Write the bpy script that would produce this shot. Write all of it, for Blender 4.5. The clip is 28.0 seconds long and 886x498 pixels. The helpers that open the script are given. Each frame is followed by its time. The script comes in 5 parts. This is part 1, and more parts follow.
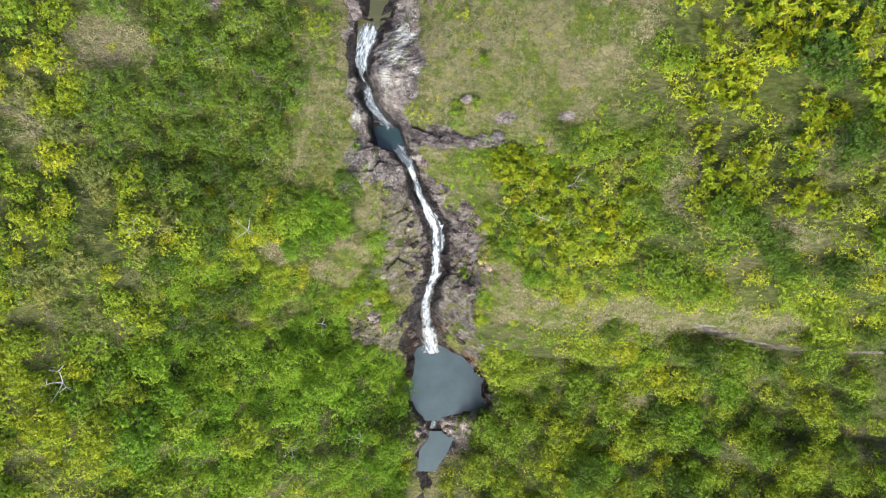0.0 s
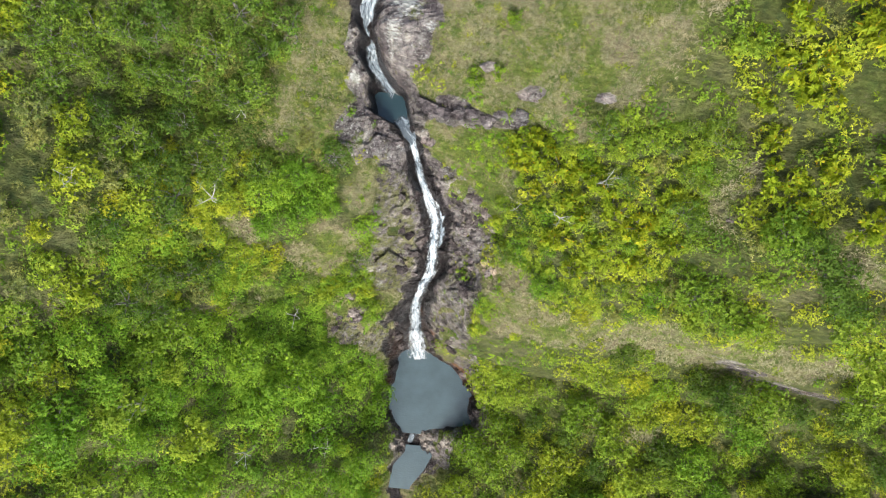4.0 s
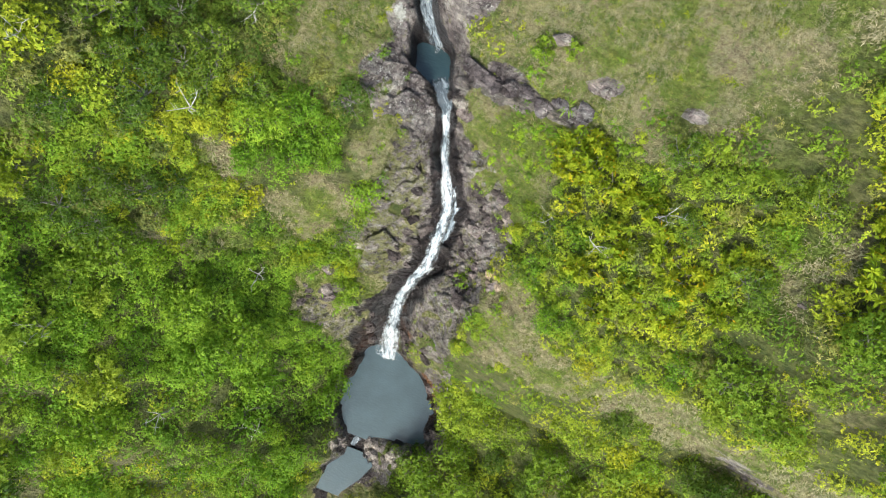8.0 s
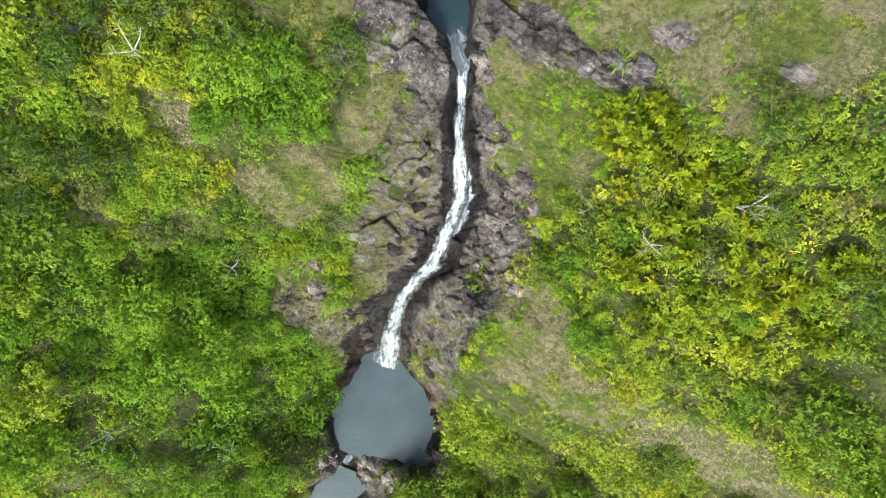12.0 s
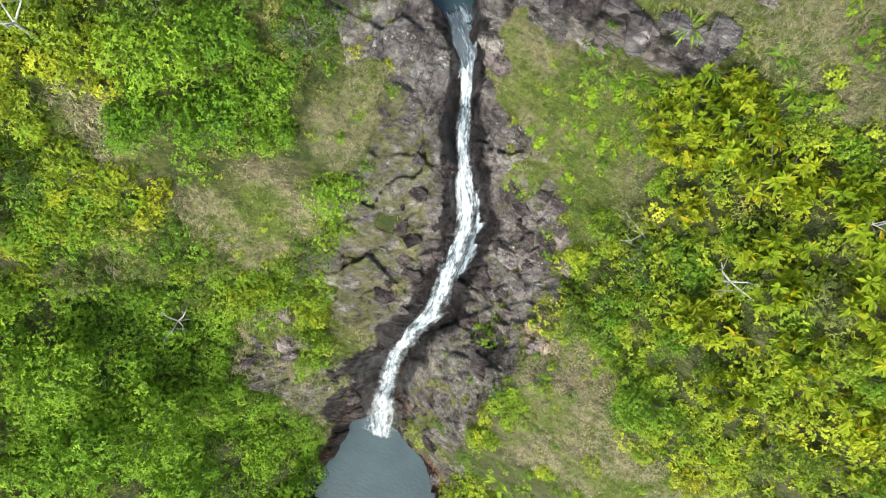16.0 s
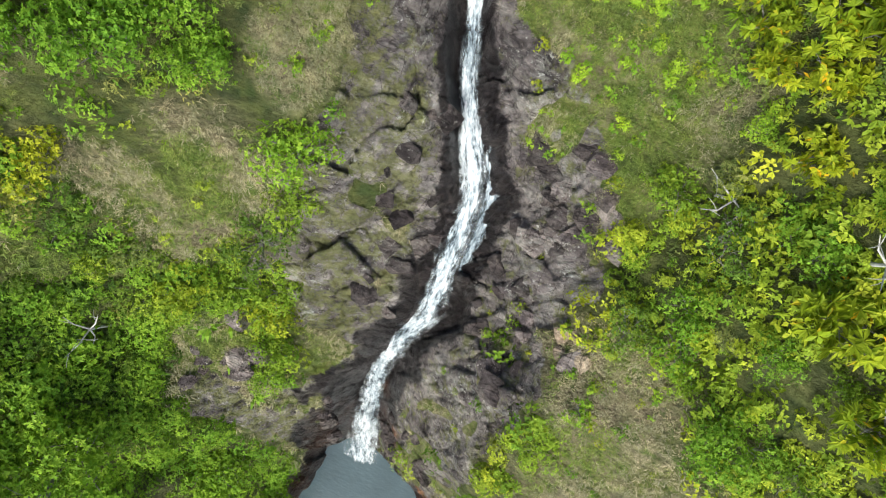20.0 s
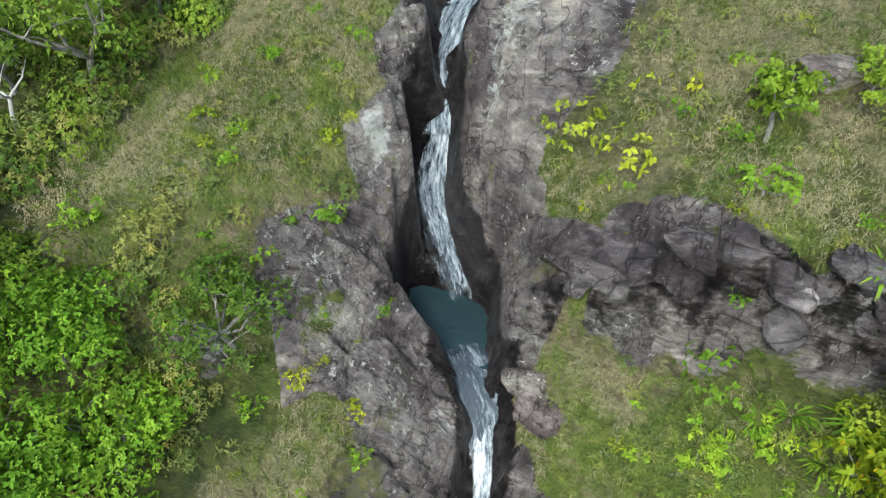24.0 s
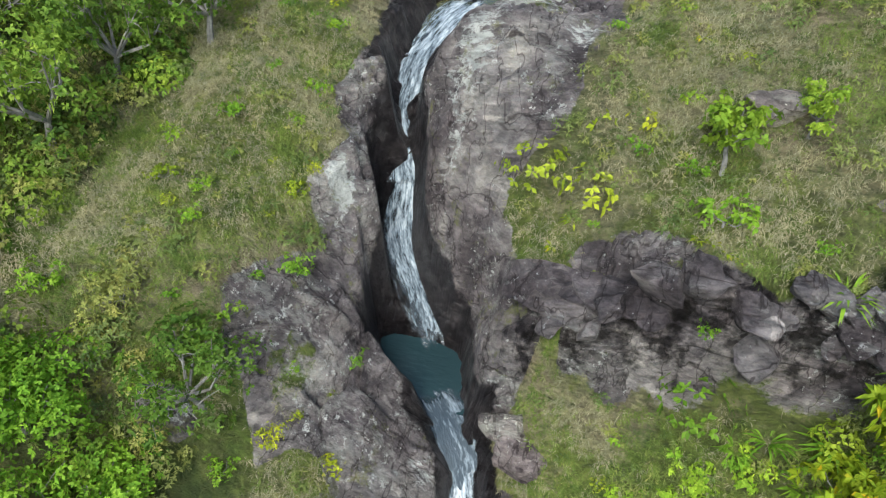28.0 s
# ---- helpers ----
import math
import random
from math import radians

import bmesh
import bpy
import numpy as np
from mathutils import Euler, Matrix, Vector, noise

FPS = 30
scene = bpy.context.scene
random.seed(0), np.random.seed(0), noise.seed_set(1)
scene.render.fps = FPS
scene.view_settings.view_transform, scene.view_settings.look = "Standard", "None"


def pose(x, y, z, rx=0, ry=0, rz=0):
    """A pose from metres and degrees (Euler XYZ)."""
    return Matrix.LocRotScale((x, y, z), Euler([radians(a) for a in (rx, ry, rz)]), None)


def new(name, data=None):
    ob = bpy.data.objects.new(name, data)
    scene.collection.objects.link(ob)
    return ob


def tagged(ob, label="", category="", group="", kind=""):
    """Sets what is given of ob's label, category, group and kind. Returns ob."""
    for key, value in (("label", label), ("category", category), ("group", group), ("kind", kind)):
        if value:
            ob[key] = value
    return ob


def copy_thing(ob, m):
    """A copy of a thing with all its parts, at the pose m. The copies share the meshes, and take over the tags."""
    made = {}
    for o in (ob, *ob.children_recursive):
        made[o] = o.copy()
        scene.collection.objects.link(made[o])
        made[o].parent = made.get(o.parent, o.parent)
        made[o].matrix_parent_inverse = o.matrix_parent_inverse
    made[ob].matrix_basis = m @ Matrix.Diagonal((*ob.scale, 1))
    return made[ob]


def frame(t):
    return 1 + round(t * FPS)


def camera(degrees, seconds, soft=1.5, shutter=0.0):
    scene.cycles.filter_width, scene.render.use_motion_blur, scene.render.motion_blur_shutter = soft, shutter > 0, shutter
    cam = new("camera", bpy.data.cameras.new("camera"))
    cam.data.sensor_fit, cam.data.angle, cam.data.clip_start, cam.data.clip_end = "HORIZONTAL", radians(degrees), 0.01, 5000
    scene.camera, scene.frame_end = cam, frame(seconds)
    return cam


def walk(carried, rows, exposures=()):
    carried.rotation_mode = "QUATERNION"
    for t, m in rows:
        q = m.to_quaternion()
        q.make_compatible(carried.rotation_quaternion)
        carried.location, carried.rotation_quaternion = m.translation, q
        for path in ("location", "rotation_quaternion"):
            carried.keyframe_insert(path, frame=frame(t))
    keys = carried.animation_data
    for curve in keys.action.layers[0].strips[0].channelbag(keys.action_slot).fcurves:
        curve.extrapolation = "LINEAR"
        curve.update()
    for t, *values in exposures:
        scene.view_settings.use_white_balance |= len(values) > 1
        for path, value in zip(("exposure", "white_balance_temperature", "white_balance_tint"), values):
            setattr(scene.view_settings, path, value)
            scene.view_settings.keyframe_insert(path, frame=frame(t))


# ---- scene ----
import functools

cam = camera(65.81, 28.0, 1.15)
PATH = [
    (0.0, -0.00, -0.00, 105.60, 0.03, 0.08, 0.00),
    (0.5, 0.02, -0.04, 104.29, 0.03, 0.06, -0.03),
    (1.0, 0.05, -0.09, 102.98, 0.02, 0.04, -0.05),
    (1.5, 0.07, -0.13, 101.67, 0.02, 0.02, -0.08),
    (2.0, 0.09, -0.17, 100.36, 0.02, -0.00, -0.10),
    (2.5, 0.11, -0.22, 99.06, 0.00, -0.04, 3.07),
    (3.0, 0.12, -0.26, 97.76, -0.02, -0.08, 4.02),
    (3.5, 0.12, -0.30, 96.45, -0.05, -0.02, 4.83),
    (5.5, 0.13, -0.47, 91.25, -0.16, 0.19, 9.18),
    (6.0, 0.13, -0.51, 89.95, -0.19, 0.24, 10.60),
    (6.5, 0.12, -0.55, 88.65, -0.16, 0.24, 12.31),
    (7.0, 0.10, -0.60, 87.36, -0.13, 0.24, 14.97),
    (7.5, 0.09, -0.64, 86.06, -0.11, 0.24, 17.73),
    (8.0, 0.07, -0.68, 84.77, -0.08, 0.24, 21.37),
    (8.5, 0.05, -0.72, 83.50, -0.11, 0.35, 22.69),
    (9.0, 0.03, -0.75, 82.24, -0.15, 0.46, 22.89),
    (9.5, 0.01, -0.78, 80.97, -0.19, 0.56, 22.86),
    (10.0, -0.00, -0.82, 79.71, -0.22, 0.67, 22.83),
    (10.5, -0.02, -0.85, 78.44, -0.26, 0.77, 22.78),
    (11.0, -0.04, -0.88, 77.18, -0.29, 0.88, 22.74),
    (11.5, -0.05, -0.93, 75.90, -0.28, 0.90, 22.78),
    (12.0, -0.05, -0.98, 74.63, -0.27, 0.92, 22.82),
    (12.5, -0.06, -1.02, 73.35, -0.26, 0.93, 22.81),
    (14.5, -0.08, -1.21, 68.25, -0.22, 1.00, 22.00),
    (15.0, -0.11, -1.25, 66.98, 3.73, 1.00, 22.10),
    (15.5, -0.15, -1.29, 65.74, 3.74, 0.94, 22.07),
    (16.0, -0.19, -1.33, 64.50, 3.76, 0.89, 22.05),
    (16.5, -0.23, -1.37, 63.26, 3.77, 0.83, 22.01),
    (17.0, -0.28, -1.40, 62.02, 3.79, 0.77, 21.97),
    (17.5, -0.35, -1.47, 60.86, 3.81, 0.60, 21.93),
    (18.0, -0.42, -1.53, 59.69, 3.84, 0.43, 21.86),
    (18.5, -0.50, -1.59, 58.52, 3.87, 0.26, 21.81),
    (19.0, -0.57, -1.65, 57.36, 3.89, 0.09, 21.78),
    (19.5, -0.64, -1.71, 56.19, 3.92, -0.08, 21.71),
    (20.0, -0.72, -1.78, 55.02, 3.94, -0.25, 21.67),
    (20.5, -0.91, -1.96, 52.99, 3.94, -0.25, 21.67),
    (22.5, -1.22, -2.24, 49.80, 27.83, -1.77, 19.77),
    (23.0, -1.22, -2.24, 49.80, 37.55, -1.66, 19.84),
    (23.5, -1.22, -2.24, 49.80, 42.95, -1.61, 20.06),
    (24.0, -1.22, -2.24, 49.80, 48.83, -1.42, 20.07),
    (24.5, -1.22, -2.24, 49.80, 55.32, -1.36, 20.15),
    (25.0, -1.22, -2.24, 49.80, 57.54, -1.20, 20.18),
    (25.5, -1.22, -2.24, 49.80, 63.22, -1.30, 20.20),
    (26.0, -1.22, -2.24, 49.80, 69.06, -1.31, 20.07),
    (26.5, -1.22, -2.24, 49.80, 70.42, -0.98, 16.18),
    (27.0, -1.22, -2.24, 49.80, 70.28, -1.04, 16.17),
    (27.5, -1.22, -2.24, 49.80, 65.40, -0.89, 16.16),
    (28.0, -1.22, -2.24, 49.80, 52.75, -0.86, 16.26),
]
walk(cam, [(t, pose(x, y, z, rx, ry, rz)) for t, x, y, z, rx, ry, rz in PATH], exposures=[(0.0, 1.33, 6500, 9), (7.0, 1.3, 6500, 4), (13.0, 1.34, 6500, 2), (20.0, 1.15, 6400, 2), (23.0, 1.05, 6050, 1), (28.0, 1.02, 6000, 2)])

# ---- sky and sun: bright overcast ----
world = bpy.data.worlds.new("sky")
scene.world = world
world.use_nodes = True
wn = world.node_tree
sky = wn.nodes.new("ShaderNodeTexSky")
sky.sky_type, sky.sun_disc = "NISHITA", False
SUN_UP, SUN_TURN = 47.0, 178.0
sky.sun_elevation, sky.sun_rotation = radians(SUN_UP), radians(SUN_TURN)
sky.air_density, sky.dust_density = 1.0, 3.0
wn.nodes["Background"].inputs["Strength"].default_value = 0.135
wn.links.new(sky.outputs[0], wn.nodes["Background"].inputs[0])
sun = new("sun", bpy.data.lights.new("sun", "SUN"))
sun.data.energy, sun.data.angle, sun.data.color = 1.8, radians(24), (1.0, 0.97, 0.92)
sun.matrix_world = pose(0, 0, 150, 90 - SUN_UP, 0, 180 - SUN_TURN)


# ---- materials ----
def mat(name, rough=0.8, spec=0.3):
    m = bpy.data.materials.new(name)
    m.use_nodes = True
    b = m.node_tree.nodes["Principled BSDF"]
    b.inputs["Roughness"].default_value = rough
    b.inputs["Specular IOR Level"].default_value = spec
    return m, m.node_tree, b


def node(nt, kind, **values):
    n = nt.nodes.new(kind)
    for k, v in values.items():
        n.inputs[k].default_value = v
    return n


def ramp(nt, fac, *stops):
    r = nt.nodes.new("ShaderNodeValToRGB")
    e = r.color_ramp.elements
    while len(e) < len(stops):
        e.new(0.5)
    for k, (p, c) in zip(e, stops):
        k.position, k.color = p, (*c, 1)
    nt.links.new(fac, r.inputs[0])
    return r.outputs[0]


def noise_at(nt, scale, detail=4.0, rough=0.6, stretch=None):
    n = node(nt, "ShaderNodeTexNoise", Scale=scale, Detail=detail, Roughness=rough)
    g = nt.nodes.new("ShaderNodeNewGeometry")
    if stretch:
        mp = nt.nodes.new("ShaderNodeMapping")
        mp.inputs["Scale"].default_value = stretch
        mp.inputs["Rotation"].default_value = (0.3, 0.5, 0.4)
        nt.links.new(g.outputs["Position"], mp.inputs[0])
        nt.links.new(mp.outputs[0], n.inputs["Vector"])
    else:
        nt.links.new(g.outputs["Position"], n.inputs["Vector"])
    return n.outputs["Fac"]


def mixc(nt, fac, a, b, mode="MIX"):
    m = nt.nodes.new("ShaderNodeMix")
    m.data_type, m.blend_type = "RGBA", mode
    for s, v in ((0, fac), (6, a), (7, b)):
        if isinstance(v, (int, float)):
            m.inputs[s].default_value = v
        elif isinstance(v, tuple):
            m.inputs[s].default_value = (*v, 1)
        else:
            nt.links.new(v, m.inputs[s])
    return m.outputs[2]


def bump(nt, b, height, strength=0.5, distance=0.1):
    n = node(nt, "ShaderNodeBump", Strength=strength, Distance=distance)
    nt.links.new(height, n.inputs["Height"])
    nt.links.new(n.outputs[0], b.inputs["Normal"])


def attribute(nt, name):
    a = nt.nodes.new("ShaderNodeAttribute")
    a.attribute_name = name
    return a.outputs["Fac"]


def rock_colour(nt, tone=None):
    """Purple-brown weathered basalt: broad patches, grain, dark joints and sparse white lichen."""
    base = ramp(nt, noise_at(nt, 0.5, 6, 0.65), (0.38, (0.11, 0.092, 0.094)), (0.48, (0.215, 0.189, 0.187)), (0.56, (0.3, 0.272, 0.26)), (0.66, (0.41, 0.38, 0.35)))
    if tone:
        base = mixc(nt, 0.6, base, ramp(nt, tone, (0.15, (0.5, 0.47, 0.48)), (0.5, (0.98, 0.95, 0.94)), (0.85, (1.4, 1.36, 1.28))), "MULTIPLY")
    base = mixc(nt, 0.75, base, ramp(nt, blocks(nt, 1.5, (0.8, 1.5, 1.2), 0.75)[0], (0.0, (0.62, 0.58, 0.6)), (0.5, (1, 1, 1)), (1.0, (1.35, 1.33, 1.28))), "MULTIPLY")
    grain = ramp(nt, noise_at(nt, 3.0, 11, 0.8, (1, 1, 2.0)), (0.36, (0.5, 0.48, 0.48)), (0.5, (1, 1, 1)), (0.66, (1.45, 1.42, 1.36)))
    c = mixc(nt, 0.85, base, grain, "MULTIPLY")
    for size, wide, stretch, turn in ((0.3, 0.009, (0.6, 2.6, 1.6), 0.75), (0.5, 0.01, (2.4, 0.5, 1.2), 0.5)):
        c = mixc(nt, joint(nt, size, wide, stretch, turn), c, mixc(nt, 1.0, c, (0.33, 0.3, 0.3), "MULTIPLY"))
    rich = ramp(nt, noise_at(nt, 0.3, 3, 0.5), (0.42, (0, 0, 0)), (0.6, (0.12, 0.12, 0.12)))
    pale = ramp(nt, madd(nt, rich, 1.0, noise_at(nt, 1.1, 10, 0.8, (0.8, 2.6, 2.0))), (0.62, (0, 0, 0)), (0.68, (0.55, 0.55, 0.55)))
    c = mixc(nt, pale, c, (0.40, 0.385, 0.345))
    spots = ramp(nt, madd(nt, rich, 0.6, noise_at(nt, 4.6, 6, 0.75)), (0.65, (0, 0, 0)), (0.68, (1, 1, 1)))
    return mixc(nt, spots, c, (0.58, 0.57, 0.52))


def joint(nt, size, wide, stretch, turn):
    """1 along the thin, slanting cracks of the rock, 0 elsewhere."""
    g = nt.nodes.new("ShaderNodeNewGeometry")
    mp = nt.nodes.new("ShaderNodeMapping")
    mp.inputs["Scale"].default_value = stretch
    mp.inputs["Rotation"].default_value = (0.25, 0.35, turn)
    nt.links.new(g.outputs["Position"], mp.inputs[0])
    n = node(nt, "ShaderNodeTexNoise", Scale=size, Detail=4.0, Roughness=0.5)
    nt.links.new(mp.outputs[0], n.inputs["Vector"])
    return ramp(nt, n.outputs["Fac"], (0.47, (0, 0, 0)), (0.47 + wide, (0.85, 0.85, 0.85)), (0.47 + 1.6 * wide, (0.85, 0.85, 0.85)), (0.47 + 2.6 * wide, (0, 0, 0)))


def blocks(nt, scale, stretch, turn):
    """Broken rock: each block's own number, and its height as a tilted flat face."""
    g = nt.nodes.new("ShaderNodeNewGeometry")
    wander = node(nt, "ShaderNodeTexNoise", Scale=1.2, Detail=3.0)
    nt.links.new(g.outputs["Position"], wander.inputs["Vector"])

    def vec(kind, a, b, c=None):
        n = nt.nodes.new("ShaderNodeVectorMath")
        n.operation = kind
        for slot, v in zip(n.inputs, (a, b, c)):
            if isinstance(v, tuple):
                slot.default_value = v
            elif v is not None:
                nt.links.new(v, slot)
        return n.outputs["Value"] if kind == "DOT_PRODUCT" else n.outputs[0]

    mp = nt.nodes.new("ShaderNodeMapping")
    mp.inputs["Scale"].default_value = stretch
    mp.inputs["Rotation"].default_value = (0.2, 0.3, turn)
    nt.links.new(vec("MULTIPLY_ADD", wander.outputs["Color"], (0.5, 0.5, 0.5), g.outputs["Position"]), mp.inputs[0])
    v = node(nt, "ShaderNodeTexVoronoi", Scale=scale)
    nt.links.new(mp.outputs[0], v.inputs["Vector"])
    lean = vec("SUBTRACT", v.outputs["Color"], (0.5, 0.5, 0.5))
    tilt = vec("DOT_PRODUCT", vec("SUBTRACT", mp.outputs[0], v.outputs["Position"]), lean)
    own = nt.nodes.new("ShaderNodeSeparateColor")
    nt.links.new(v.outputs["Color"], own.inputs[0])
    return own.outputs[0], madd(nt, own.outputs[1], 0.25 / scale, tilt)


def relief(nt):
    """Relief of broken, banded rock: slanting faces of two sizes, ridges and grain."""
    big = ramp(nt, noise_at(nt, 1.3, 9, 0.72, (0.9, 2.4, 2.0)), (0.38, (0, 0, 0)), (0.5, (0.75, 0.75, 0.75)), (0.62, (1, 1, 1)))
    fine = madd(nt, noise_at(nt, 5.5, 9, 0.8), 0.5, big)
    faces = madd(nt, blocks(nt, 1.5, (0.8, 1.5, 1.2), 0.75)[1], 3.2, blocks(nt, 4.0, (0.8, 1.4, 1.2), 0.9)[1])
    return madd(nt, faces, 1.6, fine)


def grass_colour(nt):
    patch = ramp(nt, noise_at(nt, 0.2, 6, 0.7), (0.36, (0.10, 0.145, 0.018)), (0.46, (0.17, 0.195, 0.04)), (0.53, (0.28, 0.26, 0.13)), (0.61, (0.27, 0.22, 0.14)))
    fresh = ramp(nt, noise_at(nt, 0.9, 7, 0.75), (0.52, (0, 0, 0)), (0.62, (0.8, 0.8, 0.8)))
    c = mixc(nt, fresh, patch, (0.095, 0.16, 0.015))
    dead = ramp(nt, noise_at(nt, 1.5, 7, 0.8), (0.56, (0, 0, 0)), (0.66, (0.7, 0.7, 0.7)))
    c = mixc(nt, dead, c, (0.33, 0.27, 0.16))
    tuft = ramp(nt, noise_at(nt, 5.0, 8, 0.82, (1, 1.7, 1)), (0.34, (0.28, 0.3, 0.22)), (0.5, (0.9, 0.9, 0.88)), (0.66, (1.35, 1.3, 1.2)))
    return mixc(nt, 0.85, c, tuft, "MULTIPLY")


def madd(nt, a, k, b):
    sh = node(nt, "ShaderNodeMath")
    sh.operation = "MULTIPLY_ADD"
    nt.links.new(a, sh.inputs[0])
    sh.inputs[1].default_value = k
    nt.links.new(b, sh.inputs[2])
    return sh.outputs[0]


def ground_material():
    m, nt, b = mat("hillside", 0.9, 0.35)
    rock, grass = rock_colour(nt, attribute(nt, "tone")), grass_colour(nt)
    soil = ramp(nt, noise_at(nt, 1.2, 5), (0.35, (0.05, 0.075, 0.014)), (0.65, (0.13, 0.14, 0.035)))
    edge = noise_at(nt, 1.8, 6, 0.7)
    rk = ramp(nt, madd(nt, edge, 0.9, attribute(nt, "rock")), (0.84, (0, 0, 0)), (0.94, (1, 1, 1)))
    # mask of soaked rock and of shade painted into slot, hollow and ledge
    wt = ramp(nt, madd(nt, edge, 0.9, attribute(nt, "wet_shade")), (0.86, (0, 0, 0)), (1.05, (1, 1, 1)))
    rs = ramp(nt, madd(nt, noise_at(nt, 0.9, 5, 0.7), 0.9, attribute(nt, "rust")), (0.8, (0, 0, 0)), (1.1, (1, 1, 1)))
    under = mixc(nt, attribute(nt, "litter"), grass, soil)
    lich = ramp(nt, madd(nt, noise_at(nt, 1.9, 9, 0.8, (0.7, 2.8, 2.2)), 1.0, attribute(nt, "lichen")), (0.9, (0, 0, 0)), (0.99, (0.95, 0.95, 0.95)))
    rock = mixc(nt, lich, rock, (0.66, 0.66, 0.61))
    # one dark tint serves soaked rock and the painted shade alike
    wet_shade_rock = mixc(nt, wt, rock, mixc(nt, 1.0, rock, (0.16, 0.152, 0.16), "MULTIPLY"))
    wet_shade_rock = mixc(nt, rs, wet_shade_rock, mixc(nt, 1.0, wet_shade_rock, (0.95, 0.5, 0.28), "MULTIPLY"))
    moss = ramp(nt, madd(nt, attribute(nt, "moss"), 0.12, noise_at(nt, 1.1, 8, 0.78)), (0.56, (0, 0, 0)), (0.66, (0.8, 0.8, 0.8)))
    wet_shade_rock = mixc(nt, madd(nt, wt, -0.8, moss), wet_shade_rock, mixc(nt, edge, (0.09, 0.13, 0.02), (0.3, 0.27, 0.1)))
    nt.links.new(mixc(nt, rk, under, wet_shade_rock), b.inputs["Base Color"])
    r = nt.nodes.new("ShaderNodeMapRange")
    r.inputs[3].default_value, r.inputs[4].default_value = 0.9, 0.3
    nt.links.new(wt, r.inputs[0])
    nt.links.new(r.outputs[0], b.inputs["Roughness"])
    bump(nt, b, relief(nt), 1.0, 0.26)
    return m


def boulder_material(name, tint):
    m, nt, b = mat(name, 0.85, 0.25)
    o = nt.nodes.new("ShaderNodeObjectInfo")
    c = mixc(nt, 1.0, rock_colour(nt, o.outputs["Random"]), tint, "MULTIPLY")
    nt.links.new(c, b.inputs["Base Color"])
    bump(nt, b, relief(nt), 1.0, 0.22)
    return m


def leaf_material(name, dark, mid, light, odd=None):
    m, nt, b = mat(name, 0.6, 0.15)
    g = nt.nodes.new("ShaderNodeNewGeometry")
    soft = lambda v: tuple(0.5 * (a + m) for a, m in zip(v, mid))
    c = ramp(nt, g.outputs["Random Per Island"], (0.0, soft(dark)), (0.5, mid), (0.95, soft(light)), (1.0, odd or light))
    o = nt.nodes.new("ShaderNodeObjectInfo")
    t = ramp(nt, o.outputs["Random"], (0.0, (0.72, 0.8, 0.7)), (0.5, (1, 1, 1)), (1.0, (1.25, 1.12, 1.0)))
    c = mixc(nt, 1.0, c, t, "MULTIPLY")
    clump = ramp(nt, noise_at(nt, 1.6, 5, 0.7), (0.36, (0.66, 0.72, 0.7)), (0.5, (1.0, 1.0, 1.0)), (0.64, (1.28, 1.22, 1.15)))
    c = mixc(nt, 0.9, c, clump, "MULTIPLY")
    hue = node(nt, "ShaderNodeMath")
    hue.inputs[1].default_value = 0.5
    nt.links.new(attribute(nt, "hue"), hue.inputs[0])
    kin = ramp(nt, hue.outputs[0], (0.0, (0.5, 0.62, 0.7)), (0.3, (0.8, 0.9, 0.85)), (0.5, (1, 1, 1)), (0.8, (1.2, 1.12, 1.0)), (1.0, (1.36, 1.16, 1.1)))
    c = mixc(nt, 1.0, c, kin, "MULTIPLY")
    nt.links.new(c, b.inputs["Base Color"])
    tr = nt.nodes.new("ShaderNodeBsdfTranslucent")
    nt.links.new(c, tr.inputs[0])
    ms = node(nt, "ShaderNodeMixShader", Fac=0.3)
    nt.links.new(b.outputs[0], ms.inputs[1])
    nt.links.new(tr.outputs[0], ms.inputs[2])
    nt.links.new(ms.outputs[0], nt.nodes["Material Output"].inputs[0])
    return m


def bark_material(name, a, c):
    m, nt, b = mat(name, 0.85, 0.2)
    nt.links.new(ramp(nt, noise_at(nt, 6.0, 5, 0.7), (0.35, a), (0.65, c)), b.inputs["Base Color"])
    bump(nt, b, noise_at(nt, 18.0, 4), 0.5, 0.02)
    return m


def still_water(name, deep, rough=0.08):
    m, nt, b = mat(name, rough, 0.5)
    nt.links.new(ramp(nt, noise_at(nt, 0.35, 3), (0.35, deep), (0.7, tuple(v * 1.25 for v in deep))), b.inputs["Base Color"])
    bump(nt, b, noise_at(nt, 2.2, 4, 0.6, (1.0, 2.2, 1.0)), 0.35, 0.06)
    return m


